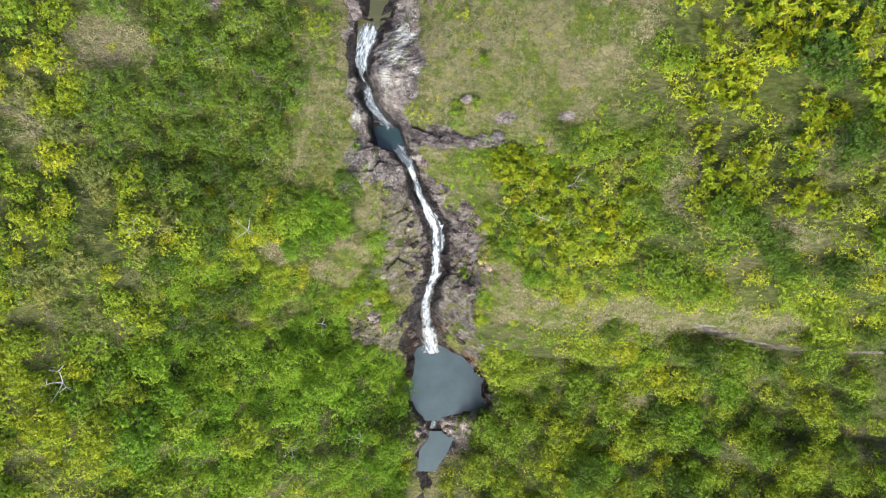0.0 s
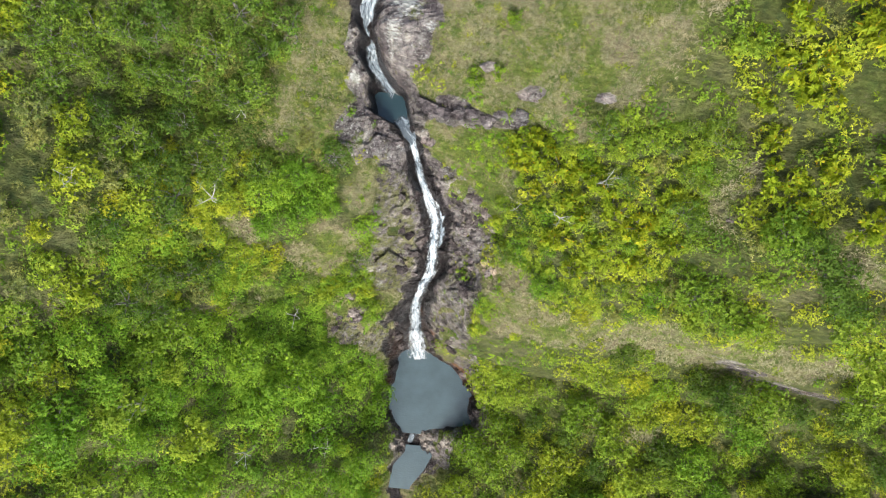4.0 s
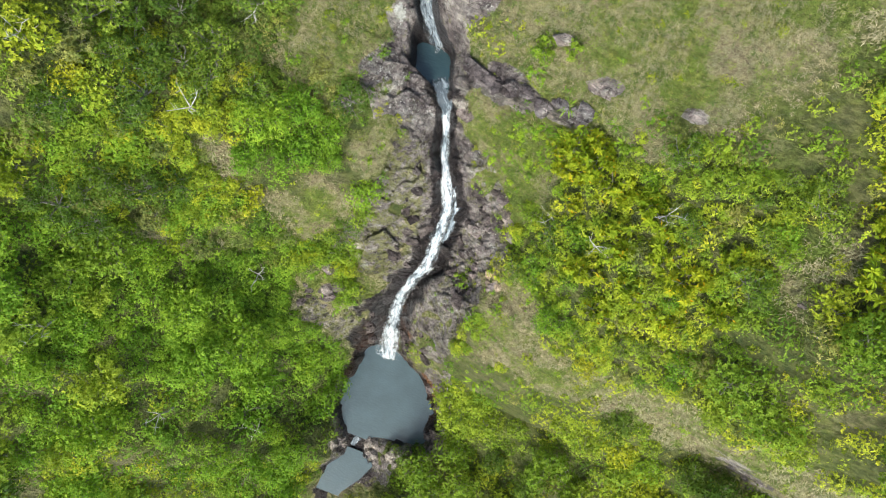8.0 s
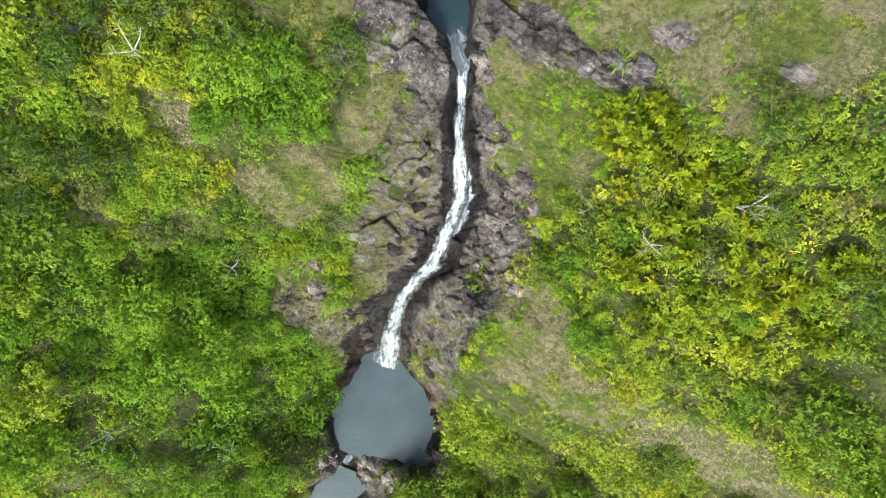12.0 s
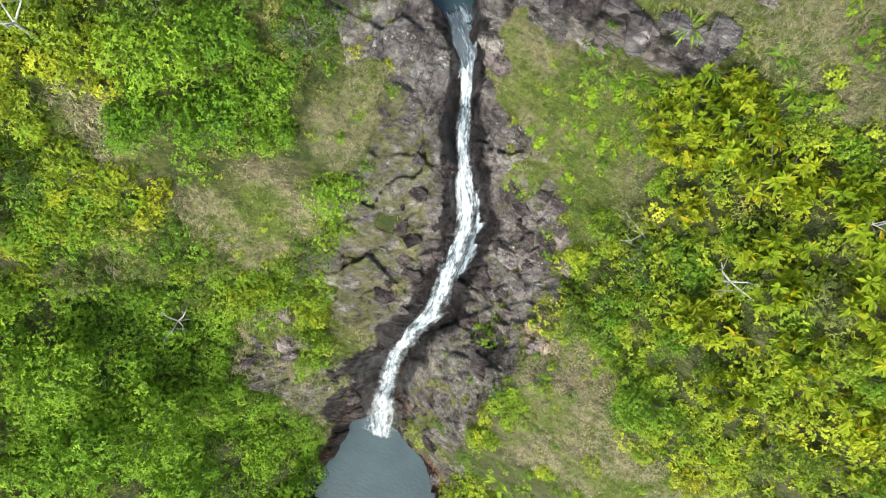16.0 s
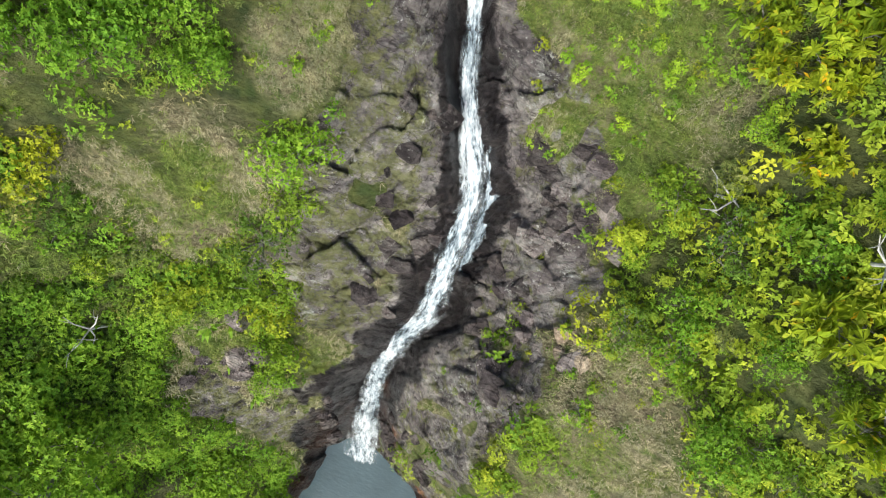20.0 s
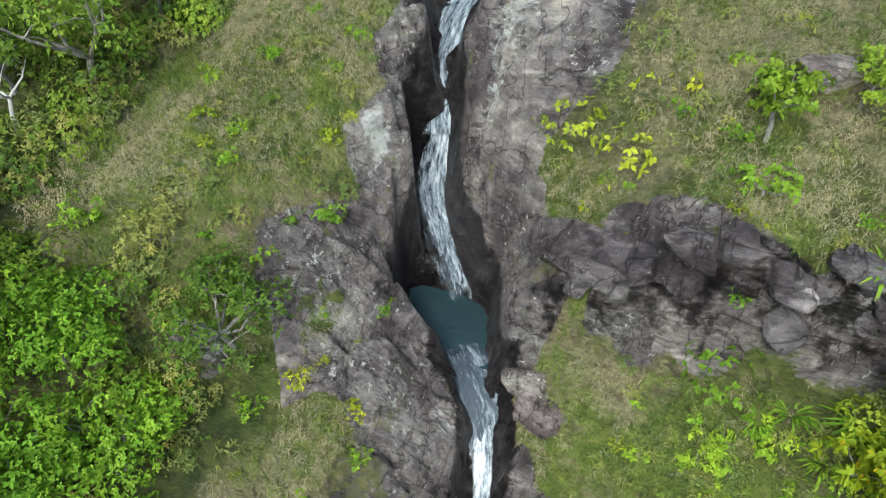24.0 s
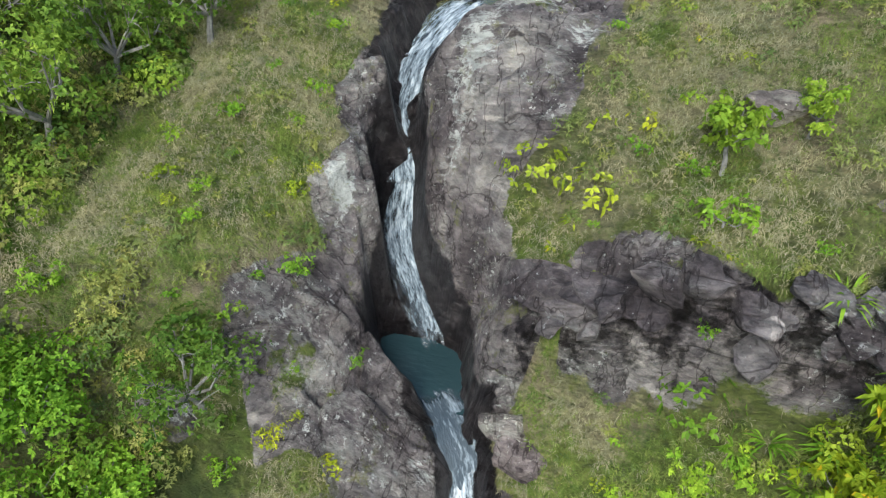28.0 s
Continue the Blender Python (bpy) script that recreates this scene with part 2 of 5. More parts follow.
def white_water():
    m, nt, b = mat("white_water", 0.45, 0.3)
    xy = nt.nodes.new("ShaderNodeCombineXYZ")
    nt.links.new(attribute(nt, "across"), xy.inputs[0])
    nt.links.new(attribute(nt, "flow"), xy.inputs[1])
    streak = []
    for scale, k in ((1.5, (2.4, 0.5, 1)), (5.0, (2.3, 0.62, 1))):
        mp = nt.nodes.new("ShaderNodeMapping")
        mp.inputs["Scale"].default_value = k
        nt.links.new(xy.outputs[0], mp.inputs[0])
        n = node(nt, "ShaderNodeTexNoise", Scale=scale, Detail=8.0, Roughness=0.72, Distortion=0.12)
        nt.links.new(mp.outputs[0], n.inputs["Vector"])
        streak.append(n.outputs["Fac"])
    n = madd(nt, streak[1], 0.6, streak[0])
    ad = madd(nt, n, 1.75, attribute(nt, "foam"))
    c = ramp(nt, ad, (0.3, (0.045, 0.06, 0.075)), (0.52, (0.22, 0.26, 0.29)), (0.8, (0.56, 0.59, 0.61)))
    nt.links.new(c, b.inputs["Base Color"])
    bump(nt, b, n, 0.7, 0.08)
    al = ramp(nt, madd(nt, n, 1.3, attribute(nt, "body")), (0.45, (0, 0, 0)), (1.0, (1, 1, 1)))
    nt.links.new(al, b.inputs["Alpha"])
    return m


M_GROUND = ground_material()
M_POOL = still_water("grey_green_pool", (0.05, 0.075, 0.082))
M_TARN = still_water("dark_clear_pool", (0.02, 0.04, 0.045))
M_GREENPOOL = still_water("green_brown_pool", (0.06, 0.06, 0.025))
M_WHITE = white_water()
M_BARK = bark_material("grey_bark", (0.12, 0.11, 0.095), (0.28, 0.265, 0.24))
M_DEAD = bark_material("bleached_wood", (0.30, 0.28, 0.25), (0.55, 0.53, 0.49))
LEAF = {
    "lime": leaf_material("lime_leaves", (0.165, 0.21, 0.014), (0.31, 0.37, 0.025), (0.44, 0.49, 0.05)),
    "green": leaf_material("green_leaves", (0.115, 0.185, 0.014), (0.225, 0.32, 0.028), (0.35, 0.46, 0.058)),
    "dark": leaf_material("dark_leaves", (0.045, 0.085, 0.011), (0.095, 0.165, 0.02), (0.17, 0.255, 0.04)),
    "yellow": leaf_material("yellow_green_leaves", (0.13, 0.195, 0.008), (0.245, 0.31, 0.014), (0.37, 0.41, 0.03), (0.62, 0.36, 0.012)),
    "deep": leaf_material("deep_green_leaves", (0.07, 0.125, 0.014), (0.15, 0.24, 0.028), (0.27, 0.37, 0.055)),
    "grey": leaf_material("grey_green_leaves", (0.12, 0.15, 0.035), (0.23, 0.26, 0.07), (0.36, 0.37, 0.14)),
    "fresh": leaf_material("fresh_green_leaves", (0.1, 0.195, 0.014), (0.19, 0.33, 0.026), (0.31, 0.45, 0.052)),
}
M_STRAW = leaf_material("dry_grass_blades", (0.21, 0.195, 0.095), (0.35, 0.315, 0.185), (0.54, 0.48, 0.33))
M_BLADE = leaf_material("green_grass_blades", (0.1, 0.15, 0.024), (0.185, 0.245, 0.045), (0.32, 0.35, 0.1))
M_ROCK = boulder_material("purple_grey_rock", (1.0, 0.95, 0.95))
M_PALE = boulder_material("pale_weathered_rock", (1.3, 1.28, 1.2))
M_WETROCK = boulder_material("wet_dark_rock", (0.45, 0.42, 0.42))
M_LEDGE = boulder_material("dark_ledge_rock", (0.66, 0.66, 0.7))
M_SAND = boulder_material("cream_stone", (2.2, 1.95, 1.5))

# ---- the plan: stream line (y, x, bed height, half width) ----
STREAM_LOW = ((-900, -40, -60, 3), (-70, -6, -8, 1.6), (-40, -3.6, -2.6, 1.2), (-34, -2.6, -1.8, 1.0), (-31.5, -1.7, -1.6, 1.8), (-29.4, -0.5, -1.5, 1.5), (-27.8, -1.6, -0.9, 0.8),
              (-26.2, -2.2, -0.7, 0.7), (-25.5, -1.7, -0.9, 1.6), (-24.9, 0.5, -1.2, 4.5), (-24, 0.5, -1.5, 5.1), (-21.5, 0.4, -1.8, 5.4), (-18.5, -0.1, -1.8, 4.9), (-16.5, -0.9, -1.8, 3.5), (-15.4, -1.9, -1.2, 2.2))
STREAM_FALL = ((-14.4, -2.1, 0.9, 1.0), (-12, -2.3, 5.4, 0.85), (-8.7, -2.45, 11.2, 0.7), (-5, -1.95, 18.3, 0.6), (-2.6, -0.98, 21.8, 0.65), (-0.5, -0.85, 24.1, 0.6),
               (1.3, -0.7, 26.1, 0.65), (2.8, -0.95, 27.2, 0.65), (4.3, -1.65, 28.3, 0.6), (6, -2.7, 29.4, 0.45), (7.6, -3.2, 31.2, 0.38), (8.75, -3.45, 32.4, 0.38))
STREAM_SLOT = ((9.2, -3.75, 33.0, 0.5), (10.1, -4.45, 33.5, 0.55), (10.8, -5.5, 33.2, 1.3), (12.6, -6.1, 33.2, 1.4), (13.3, -6.35, 34.4, 0.85), (14.05, -6.95, 35.1, 0.8),
               (14.75, -7.45, 35.9, 0.8), (15.2, -7.5, 37.0, 0.75), (15.8, -7.35, 38.2, 0.4), (16.1, -7.6, 39.1, 0.35), (16.6, -7.9, 39.9, 0.45), (17.9, -7.8, 40.9, 0.55), (19.3, -7.3, 41.8, 0.7))
STREAM_HIGH = ((20.6, -6.7, 42.1, 0.9), (22.2, -6.3, 42.0, 0.9), (23.5, -5.8, 41.9, 1.2), (25.5, -4.9, 41.7, 1.6), (27.2, -4.1, 41.7, 1.8), (28.3, -4.7, 42.1, 1.3), (30.2, -6.5, 42.9, 0.8), (32.5, -7.9, 43.4, 0.8),
               (35, -9.2, 43.9, 0.8), (60, -12, 48.4, 0.8), (120, -4, 60, 1.0), (900, 40, 190, 2))
SY, SX, SZ, SW = (np.array(v, float) for v in zip(*STREAM_LOW, *STREAM_FALL, *STREAM_SLOT, *STREAM_HIGH))


def along(y, table):
    return np.interp(y, SY, table)


# cross-sections: y, then (distance from the water's edge, height) leftwards and rightwards
SECTIONS = []


def section(y, left, right):
    SECTIONS.append((y, left, right))


section(-900, ((0, -60), (20, -55), (400, 60)), ((0, -60), (20, -55), (400, 60)))
section(-60, ((0, -6), (4, -3), (14, 8), (35, 22), (120, 60)), ((0, -6), (4, -4), (14, 1), (40, 10), (120, 50)))
section(-34, ((0, -1.6), (3, 1), (9, 9), (16, 17), (35, 32), (120, 65)), ((0, -1.6), (3, -0.8), (10, 2), (20, 4), (40, 11), (120, 50)))
section(-26.5, ((0, -0.4), (1.5, 1.5), (5, 10), (9, 17), (14, 22.5), (30, 35), (120, 68)), ((0, -0.3), (3, 0.4), (10, 2.6), (18, 5), (40, 12), (120, 52)))
section(-20, ((0, 0), (0.8, 1.2), (3.5, 9), (10, 21.5), (17, 29.5), (25, 36.5), (120, 70)), ((0, 0.05), (2, 1.6), (6, 5), (14, 9), (35, 14), (120, 52)))
section(-15.2, ((0, 0.2), (0.5, 4), (4, 10), (9, 19.5), (18, 31), (25, 38), (120, 70)), ((0, 0.3), (2.5, 3), (9, 9), (16, 10.5), (25, 12), (40, 18), (120, 54)))
section(-9, ((0, 11), (1.5, 17), (4, 19.5), (11, 22.5), (25, 39), (120, 70)), ((0, 11), (1.5, 15), (6, 24.5), (14, 27), (22, 24.5), (32, 22), (45, 26), (120, 56)))
section(-4, ((0, 20.5), (2, 22.5), (5, 24), (12, 28), (25, 41), (120, 71)), ((0, 20.5), (2, 24), (5, 29.5), (12, 32.5), (30, 36), (50, 40), (120, 60)))
section(1.4, ((0, 26.5), (3, 28.5), (8, 31), (17, 38), (27, 44), (120, 72)), ((0, 26.8), (2, 28.5), (5, 31), (12, 37), (22, 42), (50, 47), (120, 64)))
section(6, ((0, 29.8), (0.5, 32), (1.5, 33.6), (5, 35.2), (10, 37.8), (20, 41.5), (120, 72)), ((0, 29.6), (3, 31.6), (7, 34), (12, 38.9), (18, 42), (50, 49), (120, 68)))
section(9, ((0, 33.2), (0.5, 33.9), (1.7, 34.6), (3, 36.2), (4, 37.2), (10, 40), (20, 42), (120, 72)), ((0, 33.4), (0.6, 34.2), (6, 35.4), (9, 36.9), (12, 40.5), (18, 44), (50, 51), (120, 70)))
section(10.15, ((0, 33.8), (0.5, 35.0), (1.3, 36), (4, 38.4), (10, 41), (20, 42.8), (120, 73)), ((0, 33.8), (0.7, 34.8), (3, 35.8), (8, 36.8), (11, 39.5), (14, 42), (50, 51.5), (120, 70)))
section(10.7, ((0, 34), (0.3, 36), (1, 37.6), (4, 39.6), (10, 41.6), (20, 43.3), (120, 73)), ((0, 34), (0.5, 36.4), (3, 38.4), (5, 39.6), (9, 40.4), (14, 42.3), (50, 52), (120, 71)))
section(12.7, ((0, 34.2), (0.4, 39.2), (4, 41), (10, 42.6), (20, 44), (120, 74)), ((0, 34.2), (0.5, 36.2), (1.4, 38.6), (4, 40.8), (9, 42.8), (14, 44.2), (50, 53), (120, 72)))
section(16.2, ((0, 40.2), (0.3, 42), (4, 43.2), (10, 44), (20, 45.4), (120, 75)), ((0, 40), (0.25, 41.5), (1.2, 42.5), (3, 43.2), (6, 44), (10, 45.4), (16, 47.5), (50, 55), (120, 73)))
section(19.5, ((0, 42.2), (0.4, 43.2), (4, 44), (12, 45), (30, 47), (120, 76)), ((0, 42.1), (2.5, 42.7), (4.5, 43.6), (9, 46.6), (18, 50), (50, 57), (120, 74)))
section(22.4, ((0, 42.4), (1.5, 43.2), (5, 44.4), (12, 45.4), (30, 48), (120, 77)), ((0, 42.4), (2, 42.8), (4, 44.2), (7, 46.8), (14, 50.4), (50, 58), (120, 75)))
section(27, ((0, 42.6), (2, 43.4), (8, 45), (20, 47.4), (40, 50), (120, 78)), ((0, 42.5), (1, 43.2), (3.5, 45.2), (8, 48.6), (16, 52.5), (50, 60), (120, 76)))
section(31, ((0, 43.3), (3, 44.2), (12, 46), (30, 50), (120, 79)), ((0, 43.2), (2, 43.9), (5, 44.6), (8, 46.4), (16, 51), (50, 60), (120, 77)))
section(40, ((0, 45), (4, 46), (12, 47.5), (30, 51), (120, 80)), ((0, 45), (3, 46.5), (10, 50), (20, 54), (50, 61), (120, 78)))
section(110, ((0, 58), (20, 61), (60, 70), (150, 95)), ((0, 58), (20, 62), (60, 72), (150, 95)))
section(900, ((0, 190), (20, 192), (400, 260)), ((0, 190), (20, 192), (400, 260)))


@functools.lru_cache(None)
def lattice(seed):
    return np.random.RandomState(seed).uniform(-1, 1, (257, 257))


@functools.lru_cache(None)
def cell_table(seed):
    rng = np.random.RandomState(seed)
    return rng.uniform(0.1, 0.9, (128, 128, 2)), rng.uniform(0, 1, (128, 128, 3))


def smooth_noise(x, y, scale, seed):
    """Value noise on a lattice, smooth, between -1 and 1."""
    lat = lattice(seed)
    fx, fy = x / scale + 1000.3, y / scale + 1000.7
    ix, iy = np.floor(fx).astype(int), np.floor(fy).astype(int)
    tx, ty = fx - ix, fy - iy
    tx, ty = tx * tx * (3 - 2 * tx), ty * ty * (3 - 2 * ty)
    g = lambda a, b: lat[(ix + a) % 257, (iy + b) % 257]
    return (g(0, 0) * (1 - tx) + g(1, 0) * tx) * (1 - ty) + (g(0, 1) * (1 - tx) + g(1, 1) * tx) * ty


def plain_height(x, y):
    """Height of the ground, and the distance to the water's edge (negative in the stream)."""
    x, y = np.asarray(x, float), np.asarray(y, float)
    off = x - along(y, SX)
    d = np.abs(off) - along(y, SW) + np.where(y < -15, 0.45, 0.0) * smooth_noise(x, y, 1.5, 7)
    out = np.zeros_like(d)
    ys = [s[0] for s in SECTIONS]
    k = np.clip(np.searchsorted(ys, y) - 1, 0, len(ys) - 2)
    for i in range(len(ys) - 1):
        m = k == i
        if not m.any():
            continue
        t = (y[m] - ys[i]) / (ys[i + 1] - ys[i])
        dd, left = np.maximum(d[m], 0), off[m] < 0
        prof = []
        for j in (i, i + 1):
            lo, hi = (np.interp(dd, *zip(*SECTIONS[j][side])) for side in (1, 2))
            prof.append(np.where(left, lo, hi))
        out[m] = prof[0] * (1 - t) + prof[1] * t
    bed = along(y, SZ)
    depth = np.clip(-d / 0.5, 0, 1)
    out = np.where(d < 0, out * (1 - depth) + np.minimum(bed, out) * depth, out)
    return out, d


def cells(x, y, size, seed, turn=0.5, stretch=1.6):
    """Broken blocks: per place a block's own number (0 to 1), its tilt and the nearness of its edge."""
    jit, val = cell_table(seed)
    wx = x + 0.35 * size * smooth_noise(x, y, size * 0.7, seed + 1)
    wy = y + 0.35 * size * smooth_noise(x, y, size * 0.7, seed + 2)
    u = (wx * math.cos(turn) + wy * math.sin(turn)) / (size * stretch)
    v = (-wx * math.sin(turn) + wy * math.cos(turn)) / size
    iu, iv = np.floor(u).astype(int), np.floor(v).astype(int)
    f1, f2 = np.full(u.shape, 9.0), np.full(u.shape, 9.0)
    own, du, dv = np.zeros(u.shape + (3,)), np.zeros(u.shape), np.zeros(u.shape)
    for a in (-1, 0, 1):
        for b in (-1, 0, 1):
            cu, cv = iu + a, iv + b
            j = jit[cu % 128, cv % 128]
            pu, pv = u - cu - j[..., 0], v - cv - j[..., 1]
            r = np.sqrt(pu * pu + pv * pv)
            near = r < f1
            f2 = np.where(near, f1, np.minimum(f2, r))
            f1 = np.where(near, r, f1)
            own[near] = val[cu % 128, cv % 128][near]
            du, dv = np.where(near, pu, du), np.where(near, pv, dv)
    return own[..., 0], du * (own[..., 1] - 0.5) + dv * (own[..., 2] - 0.5), f2 - f1


# the undercut edge of the side gully
GULLY_X, GULLY_Y = (9, 15, 20, 25, 32, 36.5, 40, 46, 60), (-4.6, -4.8, -5.6, -7.1, -9.5, -11.0, -11.7, -12.4, -11)


# outlines of the bare rock in plan
ROCK_SHAPES = (
    ((-8.9, 18.6), (-8.6, 17.2), (-9.0, 15.2), (-8.5, 13.8), (-9.1, 12.3), (-8.3, 11.3), (-9.2, 10.1), (-9.9, 8.6), (-9.6, 7.9), (-8.9, 7.2), (-8.1, 6.1), (-7, 6.8), (-6.7, 6.6), (-6.8, 5.2), (-5.5, 4.6), (-4.2, 5.4), (-3.2, 8), (-3.4, 9), (-5, 10), (-6, 12.5), (-7.2, 15), (-7.8, 17), (-7.4, 18.8)),
    ((-6.2, 4.4), (-6.5, 3), (-7.4, 2.1), (-8.1, 1), (-8.3, -1.7), (-9.2, -4.2), (-6.6, -5.8), (-4.9, -5.2), (-2.5, -6), (-1.2, 0), (-2, 3), (-3, 6), (-4.2, 5.2), (-4.8, 4.2)),
    ((-11.2, -8.4), (-10.6, -12.3), (-8.2, -12.8), (-6.2, -15.7), (-2, -15.4), (-2.2, -8), (-4.4, -7), (-6, -8.6), (-7.5, -11), (-9.4, -9.2)),
    ((-2.6, 8.2), (-0.8, 7.5), (1.8, 6.3), (2.8, 4.4), (4.6, 0.9), (3.7, -1.6), (4.4, -3.8), (4.1, -6), (3.4, -8), (4, -11), (5.6, -14), (6.6, -18), (6.9, -24), (4, -24), (0, -14), (-2, -7), (-0.6, 0), (-1.2, 4), (-3, 7.5)),
    ((-7.6, 18.6), (-6.8, 20.2), (-5.6, 22.4), (-4.3, 23.4), (-2.4, 22.4), (-1.9, 19.6), (-1.5, 16.6), (-2.2, 15.4), (-2.6, 14.1), (-3.5, 13.7), (-3.9, 12.9), (-2.5, 11.5), (-0.9, 12.1), (0.5, 11.7), (2, 10.9), (3.8, 10.9), (5.6, 10.9), (5.8, 10.4), (3.2, 10.2), (1.2, 10.15), (-0.1, 10.25), (-2.2, 10.5), (-3.9, 9.4), (-5, 10.6), (-5, 13), (-7, 16)),
)


def inside(x, y, shape):
    """Distance to the edge of an outline in plan, positive within it."""
    best, within = np.full(np.shape(x), 1e9), np.zeros(np.shape(x), bool)
    for (ax, ay), (bx, by) in zip(shape, shape[1:] + shape[:1]):
        ex, ey = bx - ax, by - ay
        t = np.clip(((x - ax) * ex + (y - ay) * ey) / (ex * ex + ey * ey), 0, 1)
        best = np.minimum(best, np.hypot(x - ax - t * ex, y - ay - t * ey))
        if ey:
            within ^= ((ay > y) != (by > y)) & (x < ax + (y - ay) * ex / ey)
    return np.where(within, best, -best)


def rock_share(x, y, d):
    """How far the ground is bare rock: beside the water, on the ledge, and in lone outcrops."""
    left = x < along(y, SX)
    reach = np.where(left, np.interp(y, [-34, -30, -26, -20, -14, 0, 18, 21, 24, 28, 32], [-1, 2.0, 1.5, 0.4, 0.8, 0.6, 0.4, 1.4, 1.6, 1.0, -2]),
                     np.interp(y, [-34, -30, -26, -22, -14, 0, 9, 20, 25, 28, 32, 36], [-1, 2.5, 4.5, 1.8, 0.8, 0.6, 0.6, 0.8, 0.7, 4.0, 5.5, -3]))
    wob = 1.0 * smooth_noise(x, y, 3.6, 30) + 1.0 * smooth_noise(x, y, 1.7, 31) + 0.7 * smooth_noise(x, y, 0.7, 32)
    rock = np.clip(1.0 - (d + 0.6 * wob - reach) / 0.9, 0, 1) * (np.abs(y) < 50)
    near = (x > -13) & (x < 9) & (y > -26) & (y < 25)
    shape = np.full(np.shape(x), -9.0)
    if near.any():
        xs, ys = x[near], y[near]
        shape[near] = np.max([inside(xs, ys, o) for o in ROCK_SHAPES], 0)
    rock = np.maximum(rock, np.clip(0.5 + (shape + np.where(y > 8.5, 0.14, 0.28) * wob) / 0.5, 0, 1))
    # mats of grass on the rock, away from the water
    mat_of_grass = np.clip((smooth_noise(x, y, 1.5, 33) + 0.6 * smooth_noise(x, y, 0.6, 34) - 0.36) * 4, 0, 1) * np.clip((d - 0.9) / 1.2, 0, 1)
    rock = rock * (1 - mat_of_grass * np.where(y < 6, 1.0, 0.55))
    yc = np.interp(x, GULLY_X, GULLY_Y)
    rock = np.maximum(rock, np.clip(1.3 - np.abs(y - yc + 0.2 + 0.35 * wob) / 0.6, 0, 1) * np.clip((x - 26) / 8, 0, 1) * np.clip((58 - x) / 8, 0, 1))
    for cx, cy, rx, ry in ((5.6, 12.2, 1.3, 0.5), (11.1, 12.0, 0.6, 0.4), (-21, 22, 2, 1), (-10.3, 6.0, 0.7, 0.6)):
        rock = np.maximum(rock, np.clip(1.6 - 1.3 * (((x - cx) / rx) ** 2 + ((y - cy) / ry) ** 2) + 0.7 * wob, 0, 1))
    return rock


def height(x, y, full=False):
    z, d = plain_height(x, y)
    # the side gully's undercut edge
    yc = np.interp(x, GULLY_X, GULLY_Y)
    s = (y - yc) / 0.6
    z = z + 3.3 * (np.tanh(s) - np.clip((y - yc) / 4.5, -1, 1)) * np.clip((x - 12) / 8, 0, 1) * np.clip((60 - x) / 10, 0, 1)
    out = np.clip(d / 6, 0, 1)
    z = z + out * (1.0 * smooth_noise(x, y, 7.0, 3) + 0.45 * smooth_noise(x, y, 2.6, 4))
    rock = rock_share(x, y, d)
    near = np.maximum(np.clip(d / 0.4 + 0.8, 0.3, 1), 0.5 * (y > -13) * (y < 8))
    own, tilt, edge = cells(x, y, 1.5, 11, 1.05)
    own2, tilt2, edge2 = cells(x, y, 0.55, 14, 0.75)
    crag = 0.75 * (own - 0.5) + 1.3 * tilt - 0.35 * np.clip(1 - edge / 0.16, 0, 1) + 0.3 * (own2 - 0.5) + 0.5 * tilt2 - 0.14 * np.clip(1 - edge2 / 0.2, 0, 1)
    own3, tilt3, edge3 = cells(x, y, 0.26, 18, 0.9, 1.8)
    crag = crag + 0.14 * (own3 - 0.5) + 0.2 * tilt3
    left = x < along(y, SX)
    quiet = np.where(left, np.interp(y, [-8, -4, 4, 6], [0.8, 0.6, 0.6, 0.3]), np.interp(y, [7, 9, 11.2, 13], [0.8, 1.0, 0.9, 0.24]))
    own0, tilt0, edge0 = cells(x, y, 2.6, 19, 0.7, 1.5)
    facets = 0.9 * (own0 - 0.5) + 1.3 * tilt0 - 0.4 * np.clip(1 - edge0 / 0.07, 0, 1)
    bands = np.abs(smooth_noise(x * 0.94 + y * 0.34, (y * 0.94 - x * 0.34) * 5.0, 1.9, 16)) + 0.5 * np.abs(smooth_noise(x * 0.94 + y * 0.34, (y * 0.94 - x * 0.34) * 4.0, 0.7, 17))
    crag = quiet * crag + np.where(left, 0.75, np.interp(y, [9, 13], [0.6, 0.3])) * facets + np.where(y > 9.5, 0.34, 0.12) * (0.5 - bands)
    z = z + 0.9 * np.exp(-(((x + 4.5) / 2.0) ** 2) - ((y - 16.6) / 3.2) ** 2)
    z = z + rock * near * crag + 0.12 * smooth_noise(x, y, 1.1, 5) + 0.06 * smooth_noise(x, y, 0.5, 6)
    return (z, d, rock, 0.45 * own + 0.35 * own2 + 0.2 * own3) if full else (z, d)


def link_mesh(name, verts, faces, material=None, smooth=True):
    me = bpy.data.meshes.new(name)
    me.from_pydata(verts, [], faces)
    if material:
        me.materials.append(material)
    me.polygons.foreach_set("use_smooth", np.full(len(me.polygons), smooth))
    return new(name, me)


